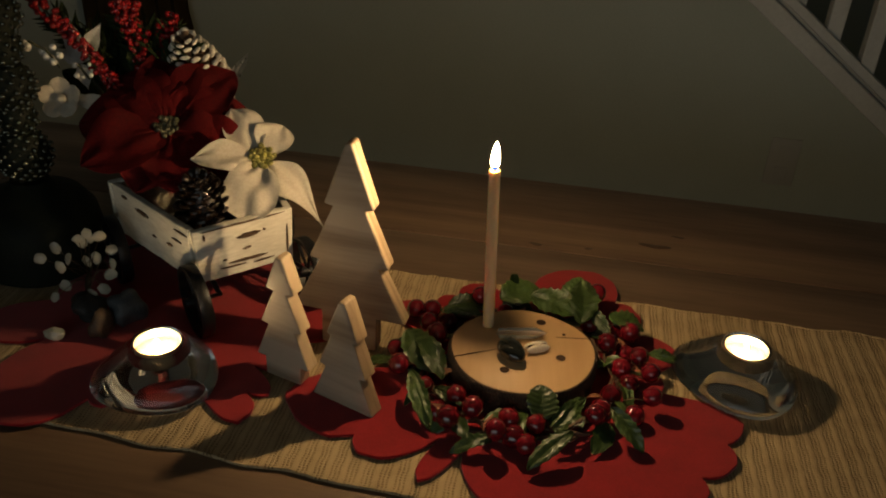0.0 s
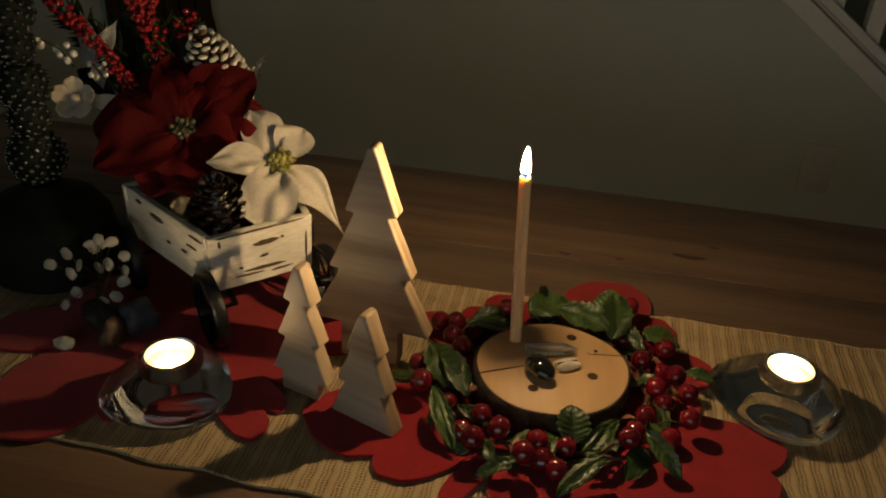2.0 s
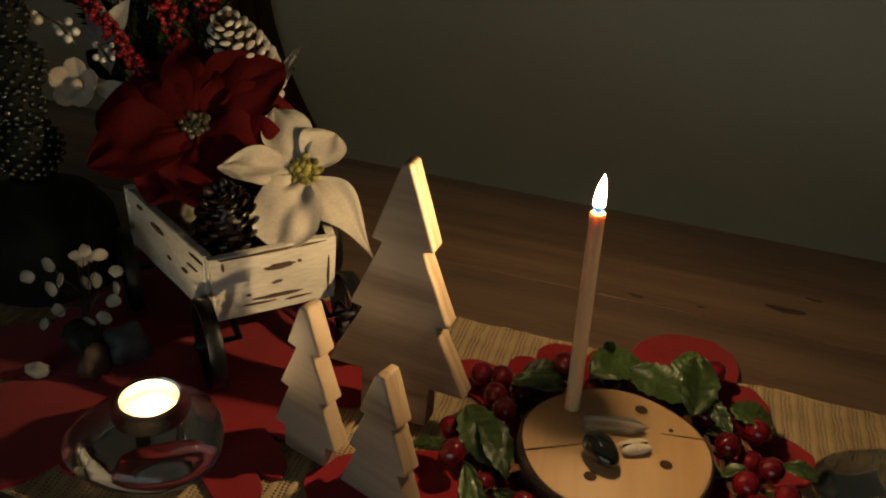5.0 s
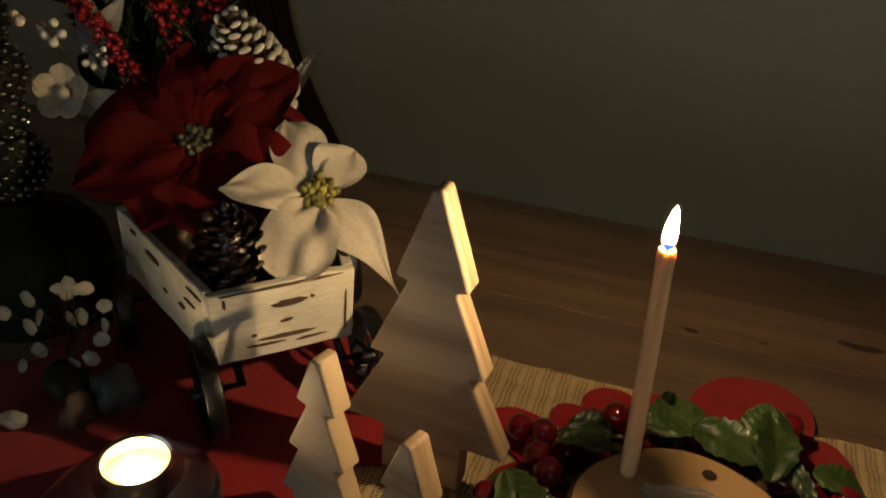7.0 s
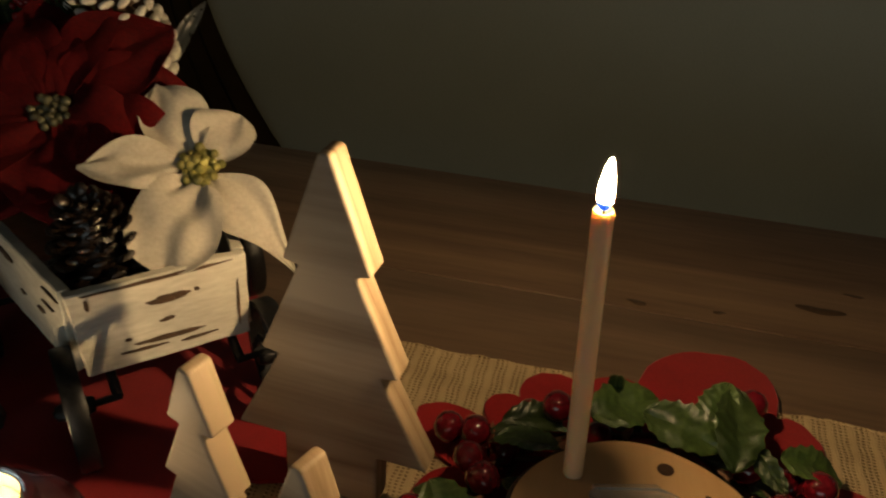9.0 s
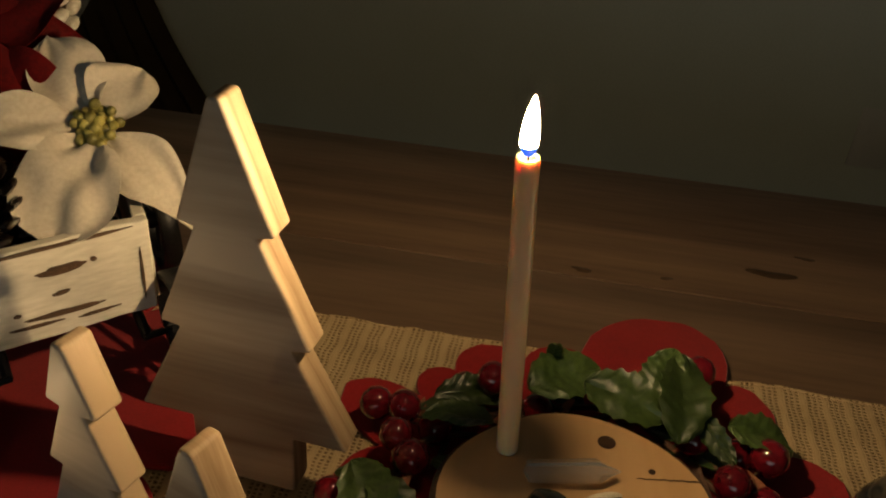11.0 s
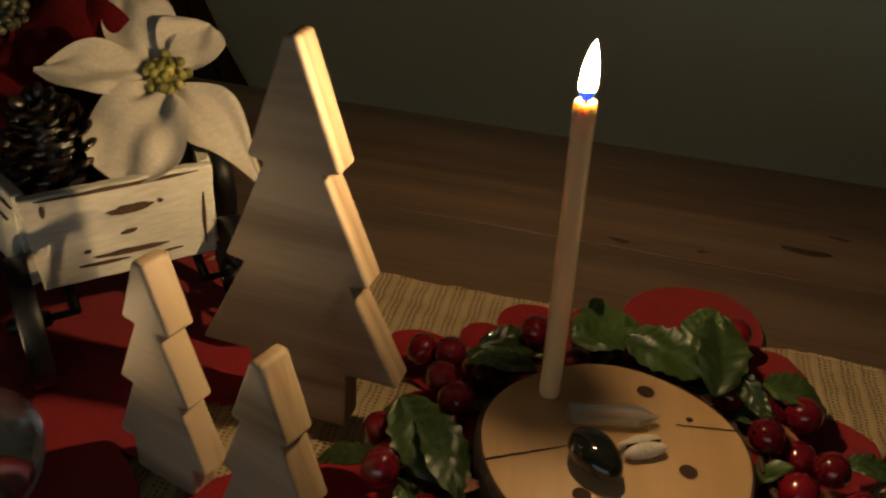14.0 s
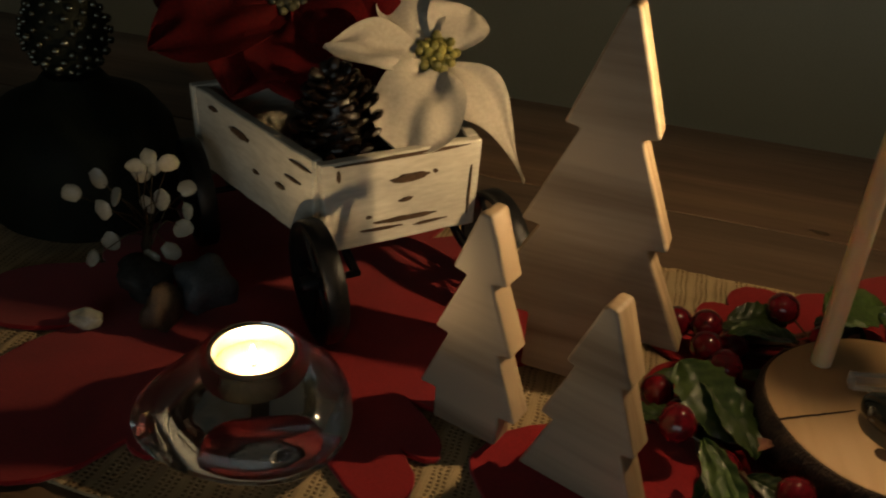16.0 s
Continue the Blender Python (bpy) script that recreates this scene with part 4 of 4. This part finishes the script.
# ---- beaded ornament ----
orn = thing("beaded_ornament", "dark bottle-shaped ornament with bulbs covered in silver beads", "ornament", pose(-0.384, 0.768, 0.0))
part("body", lathe([(0, 0.0067), (0.050, 0.0067), (0.060, 0.014), (0.062, 0.045), (0.058, 0.068), (0.046, 0.084), (0.024, 0.094), (0.018, 0.102), (0, 0.103)], 40), M_DARKGLASS, orn, "nearly black glazed body")
for z, r in ((0.128, 0.026), (0.166, 0.018), (0.196, 0.023), (0.232, 0.017), (0.262, 0.021), (0.298, 0.016)):
    part("bulb", lathe([(0, -r), (r * 0.6, -r * 0.85), (r * 0.92, -r * 0.3), (r * 0.92, r * 0.3), (r * 0.6, r * 0.85), (0, r)], 20), M_DARKGLASS, orn, matrix=Matrix.Translation((0, 0, z)))
    n = int(135 * (r / 0.026) ** 2)
    base = mesh("bead", ball(0.0026, 8, 6), M_BEAD)
    for k in range(n):
        h = 1 - 2 * (k + 0.5) / n
        q = math.sqrt(1 - h * h)
        ob = new("bead", base)
        ob.parent = orn
        ob.location = (r * q * math.cos(k * 2.4), r * q * math.sin(k * 2.4), z + r * h)
        ob.scale = [rnd.uniform(0.6, 1.15)] * 3

# ---- gem tree ----
gem = thing("gem_tree", "small wire tree with pale clear stone chips for leaves", "gem tree", pose(-0.303, 0.688, 0.0067))
part("trunk", tube([(0, -0.004, 0.0), (0.002, -0.003, 0.015), (-0.002, 0, 0.028), (0.002, 0, 0.042)], 0.0032, 8, taper=lambda u: 1.2 - 0.6 * u), M_WIRE, gem, "twisted wire trunk")
for ex, ey, ez in ((0.017, 0.001, 0.082), (0.020, 0.014, 0.061), (0.021, 0.010, 0.048), (0.019, 0.007, 0.038), (0.009, 0.004, 0.057), (-0.006, 0.012, 0.068), (-0.031, -0.018, 0.066),
                   (-0.024, -0.002, 0.068), (-0.015, -0.016, 0.057), (-0.006, -0.017, 0.067), (-0.018, -0.008, 0.032), (-0.024, -0.019, 0.026), (0.004, -0.006, 0.024),
                   (0.014, 0.000, 0.026), (-0.004, 0.004, 0.076), (0.006, 0.000, 0.084), (0.003, 0.010, 0.074), (-0.002, 0.008, 0.050)):
    tipv = Vector((ex, ey, ez))
    root = Vector((0.002, 0, 0.028 + 0.014 * rnd.random()))
    br = part("branch", tube([root, root.lerp(tipv, 0.4) + Vector((rnd.uniform(-0.004, 0.004), rnd.uniform(-0.004, 0.004), 0.007)), tipv], 0.00035, 5), M_WIRE, gem, "thin wire branch")
    bm = bmesh.new()
    bmesh.ops.create_icosphere(bm, subdivisions=2, radius=1)
    sd = rnd.random() * 50
    for v in bm.verts:
        v.co *= 1 + 0.22 * noise.noise(v.co * 1.3 + Vector((sd, 0, 0)))
    bm.transform(Matrix.Translation(tipv) @ pose(0, 0, 0, rnd.uniform(-35, 5), rnd.uniform(-90, 90), rnd.uniform(-30, 30)) @ Matrix.Diagonal((0.0062 * rnd.uniform(0.75, 1.1), 0.0016, 0.0054 * rnd.uniform(0.8, 1.1), 1)))
    part("stone_chip", bm, M_CHIP, br, "pale clear stone chip")


def stone(name, label, at, size, turn, material, sd, rough=0.42):
    bm = bmesh.new()
    bmesh.ops.create_icosphere(bm, subdivisions=3, radius=1)
    for v in bm.verts:
        v.co *= 1 + rough * noise.noise(v.co * 1.1 + Vector((sd, 0, 0))) + rough * 0.3 * noise.noise(v.co * 3 + Vector((0, sd, 0)))
    bm.transform(Matrix.Diagonal((*size, 1)))
    z = min(v.co.z for v in bm.verts)
    bm.transform(Matrix.Translation((0, 0, -z)))
    return solo(name, bm, material, label, "stone", m=pose(*at, 0, 0, turn))


stone("stone", "blue-grey rough stone beside the gem tree", (-0.262, 0.672, 0.0067), (0.016, 0.012, 0.017), 30, M_STONEGREY, 3)
stone("stone", "tan pointed stone chip beside the gem tree", (-0.279, 0.650, 0.0067), (0.011, 0.008, 0.013), 70, M_STONETAN, 8)
stone("stone", "small clear stone chip lying on the felt", (-0.318, 0.640, 0.0067), (0.009, 0.006, 0.006), 10, M_CHIP, 14)
stone("stone", "dark stone at the foot of the gem tree", (-0.298, 0.672, 0.0067), (0.017, 0.015, 0.013), 0, M_STONEDARK, 21)

# ---- things on the wood slice ----
TOP = 0.0368
for hx, hy, hr in ((0.118, 0.677, 0.0042), (0.083, 0.603, 0.0040), (0.132, 0.625, 0.0040), (0.1375, 0.660, 0.0016)):
    part("drilled_hole", lathe([(0, 0.0), (hr, 0.0), (hr * 1.06, 0.0003), (hr * 0.9, 0.0004), (0, 0.0002)], 18), M_HOLE, slice_thing, "small dark drilled hole",
         place=pose(hx - SLICE[0], hy - SLICE[1], TOP - 0.0065 - 0.0002))


def crack(a, b, w):
    n = 22
    pts = []
    for sgn in (1, -1):
        for i in (range(n + 1) if sgn > 0 else range(n, -1, -1)):
            p = Vector(a).lerp(Vector(b), i / n)
            k = w * (1 - i / n) ** 0.6 * (0.6 + 0.5 * noise.noise((i * 0.9, sgn, 3)))
            pts.append((p.x, p.y + sgn * (k / 2 + 0.0001) + 0.0008 * noise.noise((i * 0.5, 1, 1))))
    return prism(pts, 0, 0.0003)


part("crack", crack((-0.0605, -0.0185), (-0.022, -0.003), 0.0018), M_HOLE, slice_thing, "dark drying crack", place=pose(0, 0, TOP - 0.0065))
part("crack", crack((0.0605, 0.021), (0.030, 0.020), 0.0010), M_HOLE, slice_thing, "fine drying crack", place=pose(0, 0, TOP - 0.0065))

stone("pebble", "polished black pebble with a white vein, on the wood slice", (0.0885, 0.620, TOP), (0.0155, 0.0105, 0.0085), 125, M_PEBBLE, 2, 0.10)

shell = thing("cowrie_shell", "small cream cowrie shell lying on the wood slice", "shell", pose(0.1115, 0.6335, TOP, 0, 0, 22))
for sy in (1, -1):
    bm = bmesh.new()
    bmesh.ops.create_uvsphere(bm, u_segments=24, v_segments=14, radius=1)
    for v in bm.verts:
        v.co.x *= 1 + 0.12 * v.co.y * sy
    bm.transform(Matrix.Translation((0, sy * 0.0024, 0.0036)) @ Matrix.Diagonal((0.0108, 0.0036, 0.0040, 1)))
    part("lip", bm, M_SHELL, shell)
part("slit", box(-0.0085, -0.0004, 0.001, 0.0085, 0.0004, 0.0064), M_HOLE, shell, "dark toothed slit")

crystal = thing("quartz_point", "clear quartz crystal point lying behind the pebble", "crystal", pose(0.098, 0.651, TOP, 0, 0, 6))
bm = lathe([(0, -0.022), (0.0052, -0.0195), (0.0062, 0.012), (0.0, 0.024)], 6)
bm.transform(Matrix.Translation((0, 0, 0.0050)) @ Matrix.Rotation(radians(90), 4, "Y"))
part("point", bm, M_QUARTZ, crystal, smooth=False)

# ---- berry wreath ----
wreath = thing("berry_wreath", "candle ring of glossy dark red berries and green holly leaves", "wreath", pose(SLICE[0], SLICE[1], 0.0067))
for k in range(3):
    pts = []
    for i in range(60):
        a = 2 * math.pi * i / 60
        r = 0.086 + 0.006 * math.sin(a * 5 + k * 2.1) + 0.003 * math.sin(a * 11 + k)
        pts.append((r * math.cos(a), r * math.sin(a), 0.007 + 0.004 * math.cos(a * 5 + k * 2.1)))
    part("vine", tube(pts, 0.0018, 6, closed=True), M_TWIG, wreath, "brown wire vine")
berry_mesh = mesh("berry", lathe([(0, -0.0098), (0.0045, -0.0088), (0.0082, -0.0052), (0.0096, 0.0), (0.0083, 0.0052), (0.0046, 0.0086), (0.0012, 0.0094), (0.0008, 0.0086), (0, 0.0084)], 18), M_BERRY)
BERRIES = [(144, 0.121), (142, 0.105), (136, 0.092), (152, 0.096), (157, 0.083), (118, 0.109), (112, 0.098), (175, 0.112), (184, 0.103), (193, 0.109), (203, 0.091),
           (224, 0.078), (239, 0.083), (223, 0.098), (234, 0.106), (260, 0.079), (264, 0.092), (256, 0.102), (270, 0.102), (276, 0.080), (55, 0.136), (34, 0.109),
           (27, 0.115), (22, 0.085), (17, 0.101), (6, 0.105), (0, 0.088), (-10, 0.094), (-7, 0.111), (-24, 0.082), (-42, 0.085), (-52, 0.091), (-31, 0.107), (-21, 0.115), (43, 0.090), (98, 0.085)]
for k, (a, r) in enumerate(BERRIES):
    x, y, z = r * math.cos(radians(a)), r * math.sin(radians(a)), 0.0165 + 0.007 * math.sin(k * 2.3)
    ob = new("berry", berry_mesh)
    ob.parent = wreath
    ob.matrix_basis = pose(x, y, z, rnd.uniform(-60, 60), rnd.uniform(-60, 60), rnd.uniform(0, 360)) @ Matrix.Diagonal((*[rnd.uniform(0.86, 1.02)] * 3, 1))
    q = 0.084
    part("stalk", tube([(x, y, z - 0.006), ((x + q * math.cos(radians(a - 6))) / 2, (y + q * math.sin(radians(a - 6))) / 2, z - 0.004), (q * math.cos(radians(a - 10)), q * math.sin(radians(a - 10)), 0.008)], 0.0006, 5), M_TWIG, wreath)
# angle, radius, direction, length, width, tilt of the face, rise, height of the stalk
LEAVES = ((104, 0.079, 29, 0.046, 0.034, 15, 6, 0.030), (83, 0.083, -26, 0.044, 0.032, 20, 0, 0.033), (41, 0.072, 79, 0.056, 0.030, 10, 22, 0.028), (60, 0.088, 60, 0.034, 0.024, 0, 36, 0.028),
          (125, 0.064, 172, 0.036, 0.024, 10, 6, 0.026), (171, 0.104, -59, 0.048, 0.030, 20, -10, 0.030), (172, 0.092, -61, 0.050, 0.026, -10, -8, 0.027), (-172, 0.105, 176, 0.034, 0.020, 10, -4, 0.018),
          (38, 0.105, -6, 0.036, 0.030, 0, -8, 0.026), (47, 0.096, -63, 0.034, 0.014, 30, -8, 0.030), (93, 0.099, -100, 0.024, 0.010, 0, 72, 0.030), (-80, 0.080, 96, 0.030, 0.028, 0, 40, 0.018),
          (-78, 0.093, 45, 0.044, 0.015, 25, 14, 0.022), (-69, 0.101, -141, 0.048, 0.018, 0, -10, 0.022), (-44, 0.096, -53, 0.042, 0.016, 20, -18, 0.026), (-160, 0.102, -71, 0.058, 0.017, 20, -12, 0.026),
          (130, 0.106, 15, 0.040, 0.020, 25, 4, 0.016), (210, 0.086, 320, 0.036, 0.014, 20, 10, 0.014), (-104, 0.098, 200, 0.038, 0.014, -10, -4, 0.012), (12, 0.118, 350, 0.028, 0.014, 20, 0, 0.016))
for k, (a, r, d, ln, wd, lean, rise, up) in enumerate(LEAVES):
    bm = blade(ln, wd, 2.0, 0.48, 0.15, 0.15, 0.14, teeth=6, tooth=0.14, n=40, m=6, thick=0.0005, seed=k * 1.9, ripple=0.05, vein=0.00035)
    x, y = r * math.cos(radians(a)), r * math.sin(radians(a))
    part("leaf", bm, M_LEAF, wreath, place=pose(x, y, up, 0, 0, d) @ pose(0, 0, 0, lean, -rise, 0))
for k in range(26):
    a = k * 13.85 + rnd.uniform(-5, 5)
    r = rnd.uniform(0.078, 0.098)
    part("leaf", blade(rnd.uniform(0.026, 0.038), rnd.uniform(0.012, 0.020), 2.0, 0.48, 0.15, 0.2, 0.2, teeth=5, tooth=0.14, n=20, m=4, seed=k * 0.9, ripple=0.05), M_LEAF, wreath,
         place=pose(r * math.cos(radians(a)), r * math.sin(radians(a)), 0.008 + 0.006 * rnd.random(), rnd.uniform(-25, 25), rnd.uniform(-15, 15), a + rnd.choice((-70, -30, 20, 60, 120, 180))))
for k in range(16):
    a = k * 22.5 + rnd.uniform(-8, 8)
    r = rnd.uniform(0.075, 0.1)
    part("bract", blade(0.018, 0.007, 1.2, 0.4, 0.1, 0.2, 0.3, n=6, m=2), M_BRACT, wreath, "dry reddish-brown bract",
         place=pose(r * math.cos(radians(a)), r * math.sin(radians(a)), 0.012, rnd.uniform(-40, 40), rnd.uniform(-40, 10), rnd.uniform(0, 360)))
